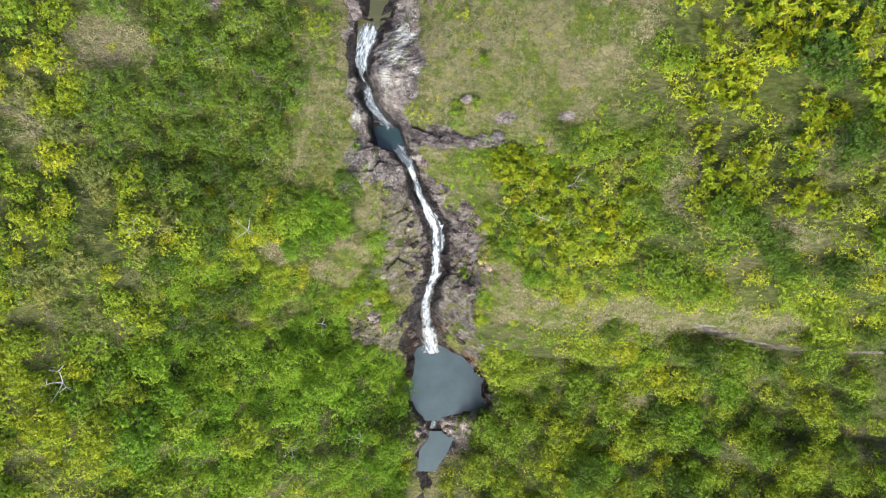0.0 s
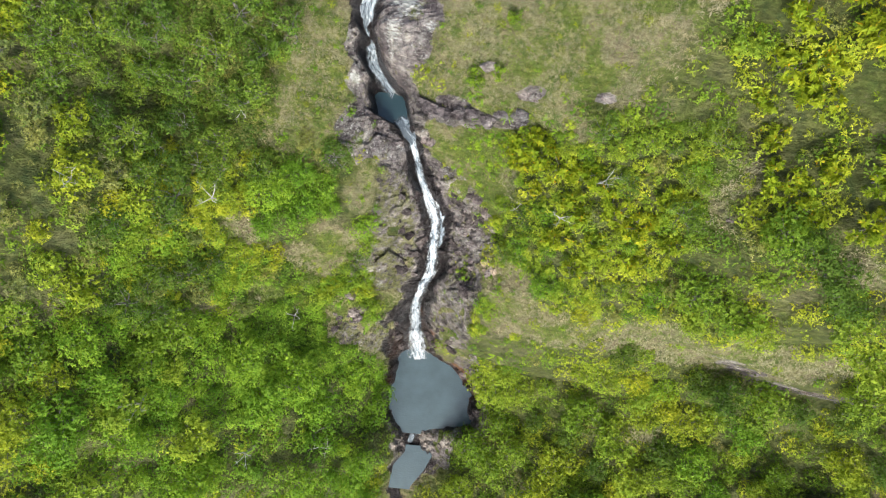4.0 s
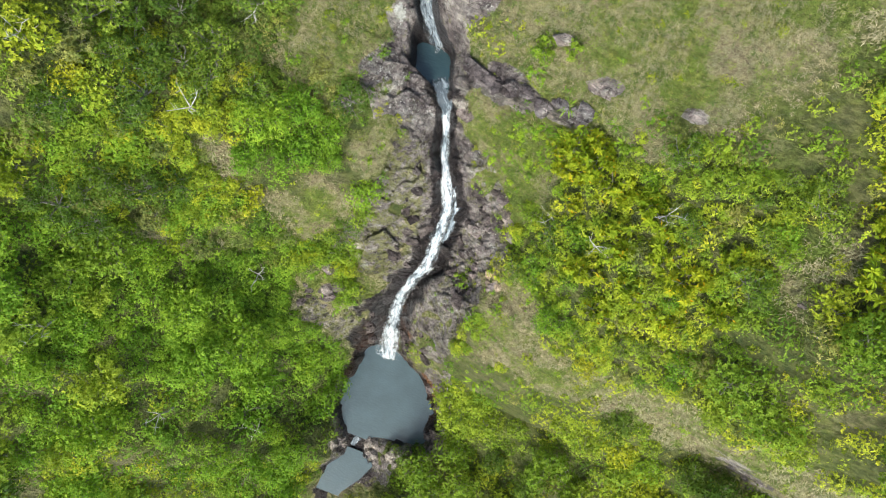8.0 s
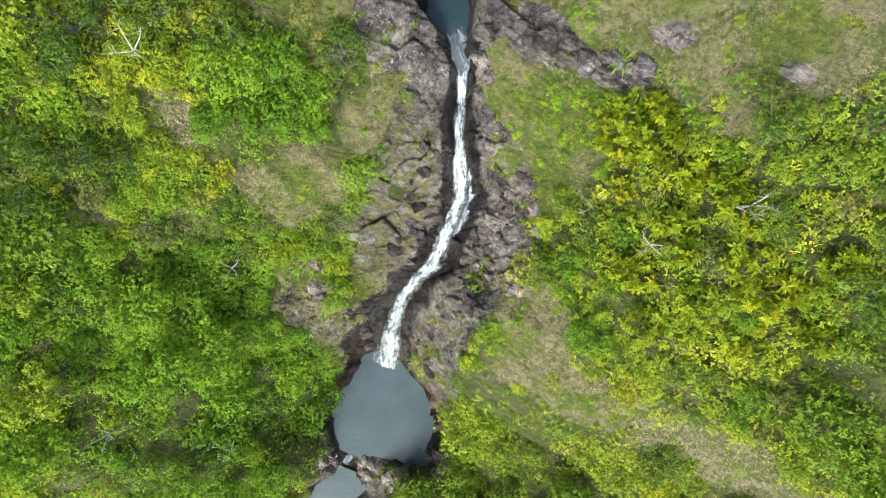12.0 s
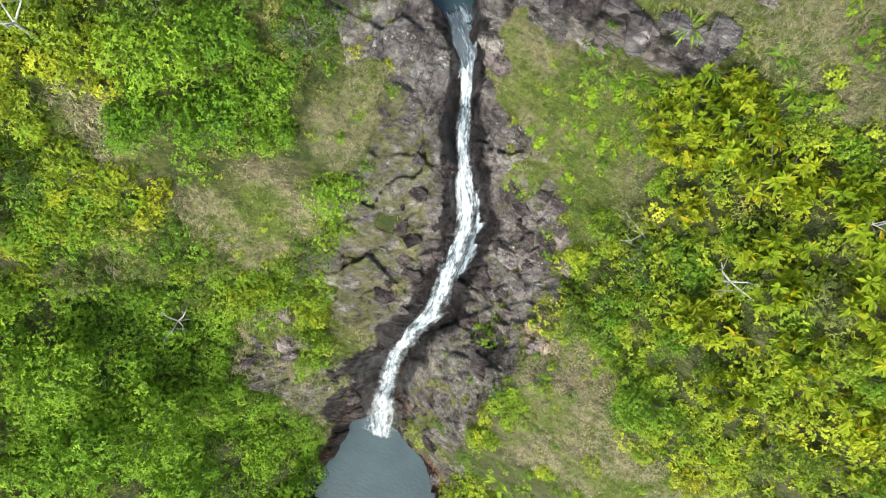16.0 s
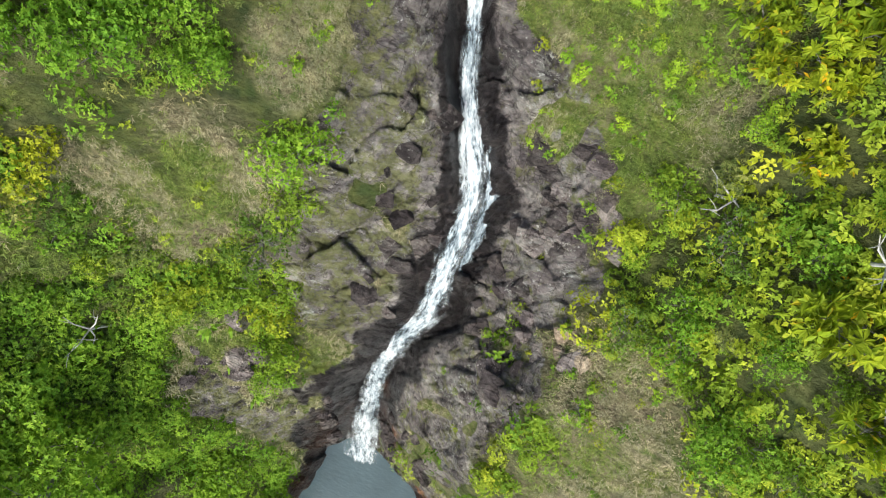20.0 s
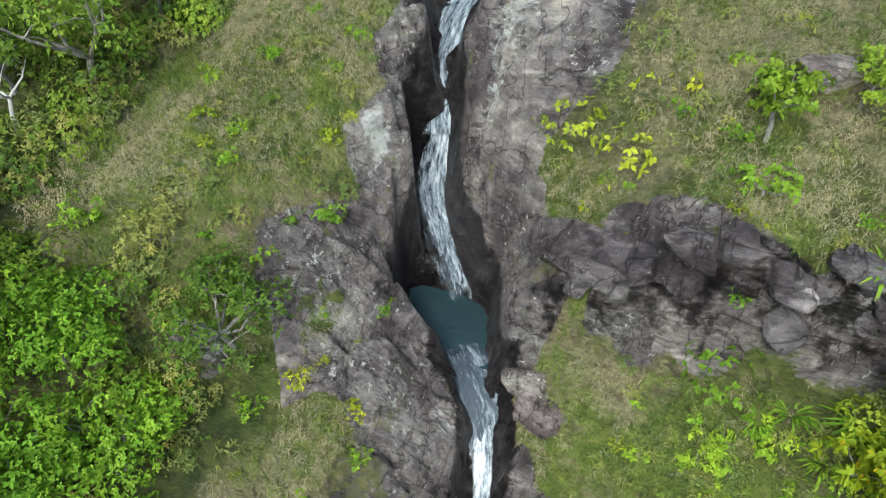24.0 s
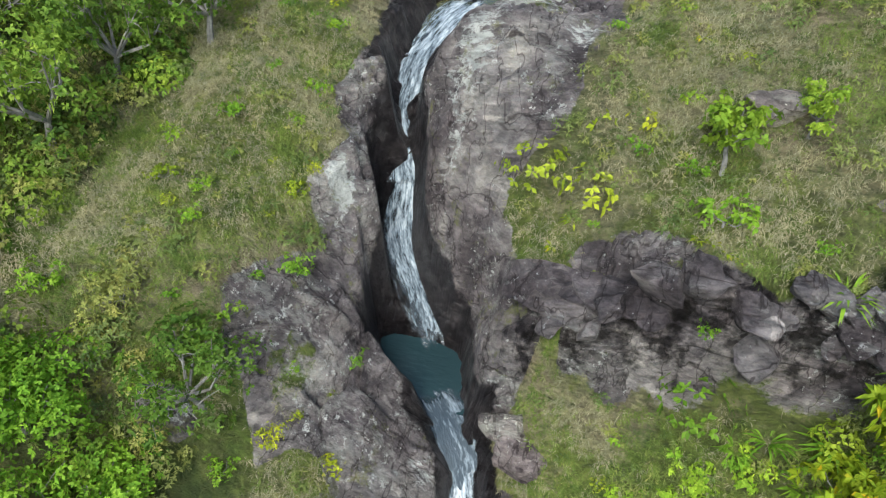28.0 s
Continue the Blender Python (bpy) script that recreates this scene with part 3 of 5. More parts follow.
def fast_mesh(name, verts, quads, material, smooth=False):
    me = bpy.data.meshes.new(name)
    n, q = len(verts), len(quads)
    me.vertices.add(n)
    me.vertices.foreach_set("co", np.ascontiguousarray(verts, np.float32).ravel())
    me.loops.add(q * 4)
    me.loops.foreach_set("vertex_index", np.ascontiguousarray(quads, np.int32).ravel())
    me.polygons.add(q)
    me.polygons.foreach_set("loop_start", np.arange(q, dtype=np.int32) * 4)
    me.polygons.foreach_set("use_smooth", np.full(q, smooth))
    me.materials.append(material)
    me.update(calc_edges=True)
    return new(name, me)


# clearings of grass in the scrub: x, y, and the half axes
CLEARINGS = ((7, 18, 10.5, 8.5), (6.2, -2.6, 2.4, 3.2), (8.3, -6.2, 3.2, 2.6), (13.5, -6.9, 5.4, 2.0), (21, -7.4, 6.4, 2.5), (30, -8.2, 7, 2.7), (37.5, -8.2, 4, 2), (21.5, 6, 2.2, 2.6), (31, 1.2, 2.6, 1.8), (2.4, 6, 3.4, 4.0),
             (-10.6, 11, 2.2, 5.5), (-11.4, 13.5, 2.9, 6.5), (-14, 8, 2.2, 2.0), (-7.8, 3.8, 1.3, 1.6), (-12.2, -2.8, 2.8, 1.9), (-9.8, -0.8, 2.4, 2.2), (-9.4, -8.8, 2.6, 3.0), (-17.4, -0.6, 1.6, 1.2), (-17, -6.2, 1.5, 1.2), (-26.6, 4, 2.2, 1.8),
             (-30, 17.6, 5, 3), (-36.5, 10.5, 2.2, 3.6), (-7.5, 25, 2.8, 6), (27, -21, 3, 1.3))


def openness(x, y):
    """1 in grassy clearings, 0 in the scrub."""
    v = np.full(np.shape(x), -1.0)
    for cx, cy, rx, ry in CLEARINGS:
        v = np.maximum(v, 1.4 - 1.0 * (((x - cx) / rx) ** 2 + ((y - cy) / ry) ** 2))
    v = np.maximum(v, 1.2 - (np.abs(x - along(y, SX)) - along(y, SW)) / np.interp(y, [-30, -18, -14, 5, 29, 34], [1.2, 1.8, 4.5, 5, 5, 1.0]))
    return np.clip(v + 0.55 * smooth_noise(x, y, 2.2, 51), 0, 1)


def litter(x, y):
    return np.clip(1 - openness(x, y), 0, 1) * np.clip(0.8 + 0.5 * smooth_noise(x, y, 3.0, 52), 0, 1)


def spread(lo, hi, step, far, growth=1.12):
    a = list(np.arange(lo, hi + 1e-6, step))
    s, p = step, hi
    while p < far:
        s *= growth
        p += s
        a.append(p)
    s, p = step, lo
    while p > -far:
        s *= growth
        p -= s
        a.insert(0, p)
    return np.array(a)


# patches of white lichen on the rock: x, y, radius, strength
LICHEN = ((-8.4, 12.7, 0.6, 0.62), (-9.9, 6.2, 0.6, 0.45), (-7.4, 7.4, 0.6, 0.36), (-4.6, 8.2, 0.9, 0.42), (-5.6, 7.3, 0.8, 0.36), (-6.8, -2.9, 1.0, 0.38), (-6.3, -4.8, 0.9, 0.45), (-7.4, -1.5, 0.9, 0.36), (3.6, 0.8, 0.7, 0.42),
          (-4.4, 17.7, 2.4, 0.5), (-5.4, 15.9, 1.7, 0.47), (-5.6, 14.6, 1.0, 0.42), (-3.6, 19.6, 2.4, 0.52), (-2.6, 16.2, 1.4, 0.42), (-3.0, 21.4, 1.4, 0.46), (0.5, 11.5, 0.5, 0.4))


def build_ground():
    gx, gy = spread(-11, 6.5, 0.09, 900, 1.09), spread(-16, 22, 0.09, 900, 1.07)
    X, Y = np.meshgrid(gx, gy)
    x, y = X.ravel(), Y.ravel()
    Z, d, rock, tone = height(x, y, True)
    n, m = len(gx), len(gy)
    idx = np.arange(n * m).reshape(m, n)
    faces = np.stack([idx[:-1, :-1], idx[:-1, 1:], idx[1:, 1:], idx[1:, :-1]], -1).reshape(-1, 4)
    ob = fast_mesh("ground", np.stack([x, y, Z], 1), faces, M_GROUND, True)
    # darkened rock: splash zone along the water, with recess shade painted in
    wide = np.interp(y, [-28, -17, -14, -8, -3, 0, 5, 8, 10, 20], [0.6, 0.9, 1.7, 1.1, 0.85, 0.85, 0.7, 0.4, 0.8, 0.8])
    # reaches wider left of the fall's foot, painting the overhang's shade
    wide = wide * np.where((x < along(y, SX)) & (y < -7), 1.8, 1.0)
    wet_shade = np.clip(1.15 - np.maximum(d, 0) / wide * 0.6 + 0.3 * smooth_noise(x, y, 0.9, 41), 0, 1) * (y < 30)
    # on the slot walls it also paints the deep shade, up to this height
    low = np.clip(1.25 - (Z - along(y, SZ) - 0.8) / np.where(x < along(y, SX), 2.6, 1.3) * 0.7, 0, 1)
    wet_shade = np.where((y > 9.6) & (y < 21), np.minimum(wet_shade, low), wet_shade)
    rust = np.clip(np.exp(-(((y + 15) / 5.5) ** 2)) * (1.2 - d / 3.0) + 0.35 * np.clip(smooth_noise(x, y, 1.4, 42), 0, 1) * wet_shade, 0, 1)
    lichen = np.zeros_like(x)
    for cx, cy, rad, most in LICHEN:
        lichen = np.maximum(lichen, most * np.exp(-((x - cx) ** 2 + (y - cy) ** 2) / rad ** 2))
    # ledge face darkened in colour: its stain and the overhang's shade
    wet_shade = np.maximum(wet_shade, 0.5 * np.clip((y - 10.1) / 0.3, 0, 1) * np.clip((11.3 - y) / 0.4, 0, 1) * (x > -3.2) * (x < 6.5))
    rust = np.maximum(rust, 0.4 * (x > 12) * (y < -3) * rock)
    # the same mask darkens the rock along the gully's edge
    wet_shade = np.maximum(wet_shade, 0.5 * (x > 12) * (y < -3) * rock)
    moss = np.clip((7 - y) / 2, -0.3, 1) * np.clip(d - 0.6, 0, 1) * np.where(x < along(y, SX), 1.0, 0.45)
    for name, v in (("rock", rock), ("wet_shade", wet_shade), ("rust", rust), ("tone", tone), ("lichen", lichen), ("litter", litter(x, y)), ("moss", moss)):
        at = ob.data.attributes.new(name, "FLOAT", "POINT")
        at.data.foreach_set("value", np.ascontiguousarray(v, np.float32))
    return tagged(ob, "steep gorge hillside of dry grass and dark rock", "ground", kind="structure")


ground = build_ground()


# ---- water ----
def pool(name, material, y0, y1, z, grow, label):
    gy = np.arange(y0, y1, 0.25)
    verts, faces, n = [], [], 25
    for y in gy:
        c, w = along(y, SX), along(y, SW) + grow
        level = min(z, float(along(y, SZ)) + 0.2) if z > 40 and y < 21.5 else z
        verts += [(c - w + 2 * w * k / (n - 1), y, level) for k in range(n)]
    for r in range(len(gy) - 1):
        faces += [(r * n + k, r * n + k + 1, (r + 1) * n + k + 1, (r + 1) * n + k) for k in range(n - 1)]
    return tagged(link_mesh(name, verts, faces, material), label, "water", kind="structure")


def ribbon(name, rows, foam, label, thick=0.08, solid=0.55, fade=(0.0, 0.0), soft=0.35):
    """Running water along rows of (y, x, height, half width), thinning out towards its edges."""
    ty, tx, tz, tw = (np.array(v, float) for v in zip(*rows))
    along_s = np.concatenate([[0], np.cumsum(np.sqrt(np.diff(ty) ** 2 + np.diff(tx) ** 2 + np.diff(tz) ** 2))])
    s = np.arange(0, along_s[-1], 0.12)
    cy, cx, cz, cw = (np.interp(s, along_s, v) for v in (ty, tx, tz, tw))
    k = np.ones(9) / 9
    cy, cx, cz, cw = (np.convolve(np.pad(v, 4, "edge"), k, "valid") for v in (cy, cx, cz, cw))
    gx, gy = np.gradient(cx), np.gradient(cy)
    ln = np.hypot(gx, gy) + 1e-6
    px, py = (np.convolve(np.pad(v, 12, "edge"), np.ones(25) / 25, "valid") for v in (gy / ln, -gx / ln))
    n = 33
    u = np.linspace(-1.35, 1.35, n)[None, :]
    jag = 1 + 0.15 * smooth_noise(s * 0, s, 2.2, 21) + 0.08 * smooth_noise(s * 0, s, 0.8, 23)
    w = (cw * jag)[:, None]
    X, Y = cx[:, None] + px[:, None] * u * w, cy[:, None] + py[:, None] * u * w
    S = np.broadcast_to(s[:, None], X.shape)
    rough = smooth_noise(u * w * 3, S * 0.6, 0.5, 22) + 0.5 * smooth_noise(u * w * 5, S * 0.7, 0.4, 24)
    Z = cz[:, None] + thick * (1.2 + 0.5 * rough) * (1 - np.minimum(np.abs(u), 1) ** 2) + 0.1
    idx = np.arange(X.size).reshape(X.shape)
    quads = np.stack([idx[:-1, :-1], idx[:-1, 1:], idx[1:, 1:], idx[1:, :-1]], -1).reshape(-1, 4)
    ob = fast_mesh(name, np.stack([X.ravel(), Y.ravel(), Z.ravel()], 1), quads, M_WHITE, True)
    ends = sum(np.clip(1 - q / f, 0, 1) for q, f in zip((s, s[-1] - s), fade) if f)
    body = solid - 0.32 - 1.15 * np.clip(np.abs(u) - soft, 0, 1) + 0.1 * rough - 1.3 * np.reshape(ends, (-1, 1))
    val = foam - 0.75 - 0.12 * np.abs(u) ** 2 + 0.16 * smooth_noise(u * w, S * 0.5, 0.9, 25)
    for nm, v in (("foam", val), ("body", body + 0 * S), ("across", u * w), ("flow", S)):
        at = ob.data.attributes.new(nm, "FLOAT", "POINT")
        at.data.foreach_set("value", np.ascontiguousarray(v, np.float32).ravel())
    return tagged(ob, label, "waterfall", kind="structure")


pool("plunge_pool", M_POOL, -26.4, -14.2, 0.0, 1.0, "grey-green rippled plunge pool below the fall")
pool("lower_pool", M_POOL, -34.5, -28.0, -0.8, 0.5, "small grey pool below the rock dam")
pool("upper_pool", M_TARN, 10.3, 13.6, 34.0, 0.8, "dark narrow pool between rock walls")
pool("top_pool", M_GREENPOOL, 19.0, 29.2, 42.33, 0.6, "green-brown pool above the cascade")
ribbon("waterfall", [(y, x, float(along(y, SZ)) + 0.25, w * 1.2) for y, x, w in ((-15.6, -1.95, 1.4), (-14, -2.0, 1.35), (-11.3, -2.3, 1.25), (-8.7, -2.45, 1.1), (-6.5, -2.45, 0.85), (-4.6, -1.8, 0.85), (-3, -1.05, 0.95), (-1.7, -0.9, 0.9),
                     (-0.4, -0.95, 0.75), (0.9, -0.95, 0.68), (2.1, -0.95, 0.75), (3.1, -1.2, 0.75), (4.1, -1.75, 0.8), (5.2, -2.25, 0.72), (6.2, -2.75, 0.62), (7, -3.0, 0.55), (7.9, -3.25, 0.45), (9.2, -3.75, 0.5))],
       -0.07, "long white waterfall sliding down dark rock", 0.08, 0.3, (5.0, 0.0), 0.1)
ribbon("side_veil", [(-0.9, -0.25, float(along(-0.9, SZ)) + 0.2, 0.3), (0.9, -0.2, float(along(0.9, SZ)) + 0.25, 0.4), (2.4, -0.15, float(along(2.4, SZ)) + 0.3, 0.5), (3.6, -0.55, float(along(3.6, SZ)) + 0.25, 0.5), (4.8, -1.4, float(along(4.8, SZ)) + 0.25, 0.35)],
       -0.15, "thin veil of water beside the main fall", 0.05, 0.45, (1.0, 1.0), 0.1)
ribbon("outflow", [(8.4, -3.35, 32.2, 0.7), (9.2, -3.75, 33.4, 0.7), (9.6, -4.05, 33.75, 0.7), (10.1, -4.45, 33.88, 0.8), (10.6, -5.0, 33.93, 1.1), (11.2, -5.4, 33.94, 1.3)], -0.3, "dark smooth water running out of the pool", 0.03, 0.5, (0.5, 1.0))
ribbon("lower_cascade", [(11.7, -5.2, 33.9, 1.0), (12.4, -5.5, 33.95, 0.9), (12.9, -5.75, 34.2, 0.7), (13.3, -6.05, 34.8, 0.65), (14.05, -6.75, 35.5, 0.8), (14.75, -7.35, 36.3, 1.05), (15.2, -7.4, 37.4, 1.05), (15.8, -7.35, 38.6, 0.75), (16.1, -7.6, 39.3, 0.7)], -0.17, "foaming lower cascade in a narrow dark slot", 0.06, 0.3, (1.8, 0.0))
ribbon("upper_cascade", [(15.2, -7.4, 37.7, 0.75), (16.1, -7.65, 39.35, 0.85), (16.6, -7.95, 40.15, 0.95), (17.9, -7.8, 41.2, 0.95), (19.2, -7.3, 42.0, 0.95), (19.9, -7.0, 42.24, 1.0), (20.8, -6.6, 42.32, 1.1), (21.8, -6.4, 42.36, 1.1)], -0.2, "foaming upper cascade below the pool", 0.05, 0.3, (0.6, 1.6))
ribbon("rapids", [(y, x, z + 0.12, w * 0.7) for y, x, z, w in STREAM_HIGH[3:8]], -0.08, "small rapids running over stones into the pool", 0.08, 0.45, (1.0, 0.0))
ribbon("outlet", [(-27.9, -1.9, -0.75, 0.35), (-27.0, -1.7, -0.25, 0.4), (-26.2, -1.5, -0.06, 0.5)], -0.3, "thin spill of water between the dam stones", 0.05)
ribbon("spray", [(-16.6, -1.9, 0.0, 2.2), (-15.6, -1.9, 0.6, 2.9), (-14.4, -2.0, 2.0, 2.9), (-12, -2.3, 5.8, 2.4), (-8.5, -2.5, 12.0, 1.9), (-5.5, -2.1, 18.0, 1.3)], 0.02, "veil of spray at the foot of the fall", 0.4, 0.25, (1.0, 13.0), 0.0)


# ---- plants ----
def tube(points, radii, sides=6):
    verts, faces = [], []
    for i, (p, r) in enumerate(zip(points, radii)):
        a = Vector(points[min(i + 1, len(points) - 1)]) - Vector(points[max(i - 1, 0)])
        q = a.to_track_quat("Z", "Y")
        verts += [tuple(Vector(p) + q @ Vector((r * math.cos(t), r * math.sin(t), 0))) for t in (2 * math.pi * k / sides for k in range(sides))]
    for i in range(len(points) - 1):
        for k in range(sides):
            a, b = i * sides + k, i * sides + (k + 1) % sides
            faces.append((a, b, b + sides, a + sides))
    return verts, faces


def limbs(rng, size, tall, count, thick, twigs=3, fork_at=0.3):
    """A short trunk that forks into bent limbs with twigs: its mesh and the tips."""
    verts, faces, tips = [], [], []

    def add(points, radii, sides):
        v, f = tube(points, radii, sides)
        n = len(verts)
        verts.extend(v)
        faces.extend([tuple(i + n for i in q) for q in f])

    lean = rng.uniform(-0.2, 0.2, 2) * size
    fork = Vector((lean[0], lean[1], tall * fork_at))
    add([(0, 0, -0.4), (lean[0] * 0.3, lean[1] * 0.3, tall * fork_at * 0.5), tuple(fork)], [thick * 1.15, thick * 0.8, thick * 0.65], 7)
    for k in range(count):
        a = 2 * math.pi * (k + rng.uniform(-0.35, 0.35)) / count
        out = size * rng.uniform(0.45, 0.95)
        tip = Vector((math.cos(a) * out, math.sin(a) * out, tall * rng.uniform(0.72, 1.0) - 0.2 * out))
        mid = fork.lerp(tip, 0.5) + Vector(rng.uniform(-0.12, 0.12, 3) * size)
        add([tuple(fork), tuple(mid), tuple(tip)], [thick * 0.5, thick * 0.32, thick * 0.12], 5)
        tips.append(tip)
        for _ in range(twigs):
            root = mid.lerp(tip, rng.uniform(0, 0.7))
            t2 = root + Vector(rng.uniform(-0.4, 0.4, 3) * size) + Vector((0, 0, 0.12 * size))
            add([tuple(root), tuple(root.lerp(t2, 0.5) + Vector((0, 0, 0.04 * size))), tuple(t2)], [thick * 0.2, thick * 0.13, thick * 0.05], 4)
            tips.append(t2)
    return verts, faces, tips


def leaf_quads(rng, centres, normals, length, width, per, droop=0.3, lift=(-0.05, 0.5)):
    """Tufts of pointed leaves: per leaves round each centre, each one quad."""
    n = len(centres) * per
    c = np.repeat(centres, per, 0)
    nn = np.repeat(normals, per, 0)
    r = rng.normal(size=(n, 3))
    side = np.cross(nn, r)
    side /= np.linalg.norm(side, axis=1)[:, None] + 1e-9
    out = side + nn * rng.uniform(*lift, (n, 1))
    out /= np.linalg.norm(out, axis=1)[:, None]
    across = np.cross(out, nn)
    across /= np.linalg.norm(across, axis=1)[:, None] + 1e-9
    L = length * rng.uniform(0.65, 1.3, (n, 1))
    W = width * rng.uniform(0.7, 1.25, (n, 1))
    mid = c + out * L * 0.55
    tip = c + out * L - np.array([0, 0, 1.0]) * L * droop * 0.5
    v = np.stack([c, mid - across * W * 0.5, tip, mid + across * W * 0.5], 1).reshape(-1, 3)
    return v, np.arange(n * 4).reshape(-1, 4)


def crown_points(rng, tips, lump, count, flat=0.7):
    """Places on lumps of foliage round the limb tips, open underneath."""
    tips = np.array([tuple(t) for t in tips])
    k = rng.randint(0, len(tips), count)
    d = rng.normal(size=(count, 3))
    d /= np.linalg.norm(d, axis=1)[:, None]
    d[:, 2] = np.abs(d[:, 2]) * np.where(rng.uniform(size=count) < 0.8, 1, -0.6)
    size = lump * (0.6 + 0.7 * ((np.arange(len(tips)) * 0.618) % 1))
    c = tips[k] + d * size[k][:, None] * rng.uniform(0.55, 1.05, (count, 1)) * np.array([1, 1, flat])
    return c, d, k


def set_hue(ob, values):
    """Each leaf's own shade within its plant: values for each corner, round 0."""
    at = ob.data.attributes.new("hue", "FLOAT", "POINT")
    at.data.foreach_set("value", np.ascontiguousarray(values, np.float32))


def part(name, verts, quads, material, parent, label=""):
    ob = fast_mesh(name, np.array(verts), np.array(quads), material)
    ob.parent = parent
    return tagged(ob, label)


def plant(kind, seed, size, tall, leaf, tufts, length, width, per, category, label, group, count=5, twigs=3, lump=0.42, thick=0.03, fork_at=0.3, lift=(-0.05, 0.5)):
    rng = np.random.RandomState(seed)
    top = new(kind)
    v, f, tips = limbs(rng, size * 0.8, tall * 0.85, count, thick * tall + 0.015, twigs, fork_at)
    part("trunk", v, f, M_BARK, top)
    c, d, k = crown_points(rng, tips, size * lump, tufts)
    c[:, 2] = np.maximum(c[:, 2], 0.05 * tall)
    v, f = leaf_quads(rng, c, d, length, width, per, lift=lift)
    crown = part("crown", v, f, LEAF[leaf], top)
    set_hue(crown, np.repeat(rng.uniform(-0.16, 0.16, len(tips))[k] + rng.uniform(-0.14, 0.14, len(k)), per * 4))
    return [tagged(top, label, category, group), False]


def ground_at(x, y):
    return float(height(np.array([x]), np.array([y]))[0][0])


SCRUB, WOOD = "shrubs on the gorge slopes", "trees on the gorge slopes"
PROTO = {
    "shrub_lime": [plant("lime_shrub", 10 + k, 1.7, 1.6, "lime", 430, 0.17, 0.095, 5, "shrub", "lime-green leafy shrub on the slope", SCRUB, 7) for k in range(4)],
    "shrub_green": [plant("green_shrub", 20 + k, 1.7, 1.8, "green", 430, 0.17, 0.095, 5, "shrub", "mid-green leafy shrub on the slope", SCRUB, 7) for k in range(4)],
    "shrub_grey": [plant("grey_shrub", 30 + k, 1.4, 1.5, "grey", 300, 0.18, 0.06, 6, "shrub", "grey-green thin-leaved shrub on the slope", SCRUB, 7) for k in range(3)],
    "tree_green": [plant("green_tree", 40 + k, 2.7, 3.8, "green", 950, 0.19, 0.105, 5, "tree", "bright green broad-crowned tree on the bank", WOOD, 8, 3) for k in range(4)],
    "tree_lime": [plant("lime_tree", 50 + k, 2.5, 3.4, "lime", 850, 0.19, 0.105, 5, "tree", "lime-green broad-crowned tree on the bank", WOOD, 8, 3) for k in range(3)],
    "tree_dark": [plant("dark_tree", 60 + k, 2.6, 4.0, "dark", 900, 0.2, 0.1, 5, "tree", "dark green dense tree on the slope", WOOD, 8, 3) for k in range(3)],
    "tree_fresh": [plant("fresh_tree", 160 + k, 2.6, 3.6, "fresh", 950, 0.19, 0.105, 5, "tree", "fresh green dense tree on the lower bank", WOOD, 8, 3) for k in range(3)],
    "fine_lime": [plant("lime_shrub", 150 + k, 1.5, 1.5, "lime", 560, 0.125, 0.068, 5, "shrub", "lime-green fine-leaved shrub beside the gorge", SCRUB, 7) for k in range(3)],
    "fine_green": [plant("green_shrub", 154 + k, 1.5, 1.6, "green", 560, 0.125, 0.068, 5, "shrub", "mid-green fine-leaved shrub beside the gorge", SCRUB, 7) for k in range(3)],
    "fine_fresh": [plant("fresh_shrub", 157 + k, 1.6, 1.7, "fresh", 600, 0.125, 0.068, 5, "shrub", "fresh green fine-leaved shrub beside the gorge", SCRUB, 7) for k in range(3)],
    "rosette": [plant("rosette_tree", 70 + k, 1.7, 2.2, "yellow", 80, 0.36, 0.13, 11, "tree", "yellow-green tree with rosettes of long leaves", "rosette trees", 6, 3, 0.22, 0.028) for k in range(4)],
    "open_tree": [plant("open_tree", 80 + k, 2.4, 3.6, "deep", 760, 0.13, 0.068, 6, "tree", "open green-leaved tree with bare grey forks", WOOD, 6, 5, 0.3, 0.032) for k in range(3)],
    "fine_tree": [plant("fresh_tree", 90 + k, 2.6, 3.4, "fresh", 1700, 0.15, 0.08, 5, "tree", "fresh green fine-leaved spreading tree", WOOD, 9, 4, 0.36, 0.03) for k in range(2)],
    "near_green": [plant("green_tree", 120 + k, 2.3, 3.2, "deep", 640, 0.14, 0.075, 5, "tree", "mid-green small-leaved tree above the fall", WOOD, 8, 4, 0.24) for k in range(2)],
    "near_dark": [plant("dark_tree", 130 + k, 2.3, 3.4, "dark", 760, 0.14, 0.07, 5, "tree", "dark green small-leaved tree above the fall", WOOD, 8, 4, 0.27) for k in range(2)],
    "near_shrub": [plant("lime_shrub", 140 + k, 1.1, 1.2, "lime", 420, 0.11, 0.055, 6, "shrub", "lime-green small-leaved shrub above the fall", SCRUB, 6, 3, 0.4) for k in range(3)],
    "low_lime": [plant("low_shrub", 100 + k, 0.6, 0.7, "lime", 80, 0.1, 0.05, 5, "shrub", "small lime-green shrub in the grass", "small shrubs in the grass", 5, 2) for k in range(3)],
    "low_green": [plant("low_shrub", 110 + k, 0.6, 0.6, "fresh", 80, 0.11, 0.055, 5, "shrub", "small fresh-green shrub in the grass", "small shrubs in the grass", 5, 2) for k in range(3)],
}


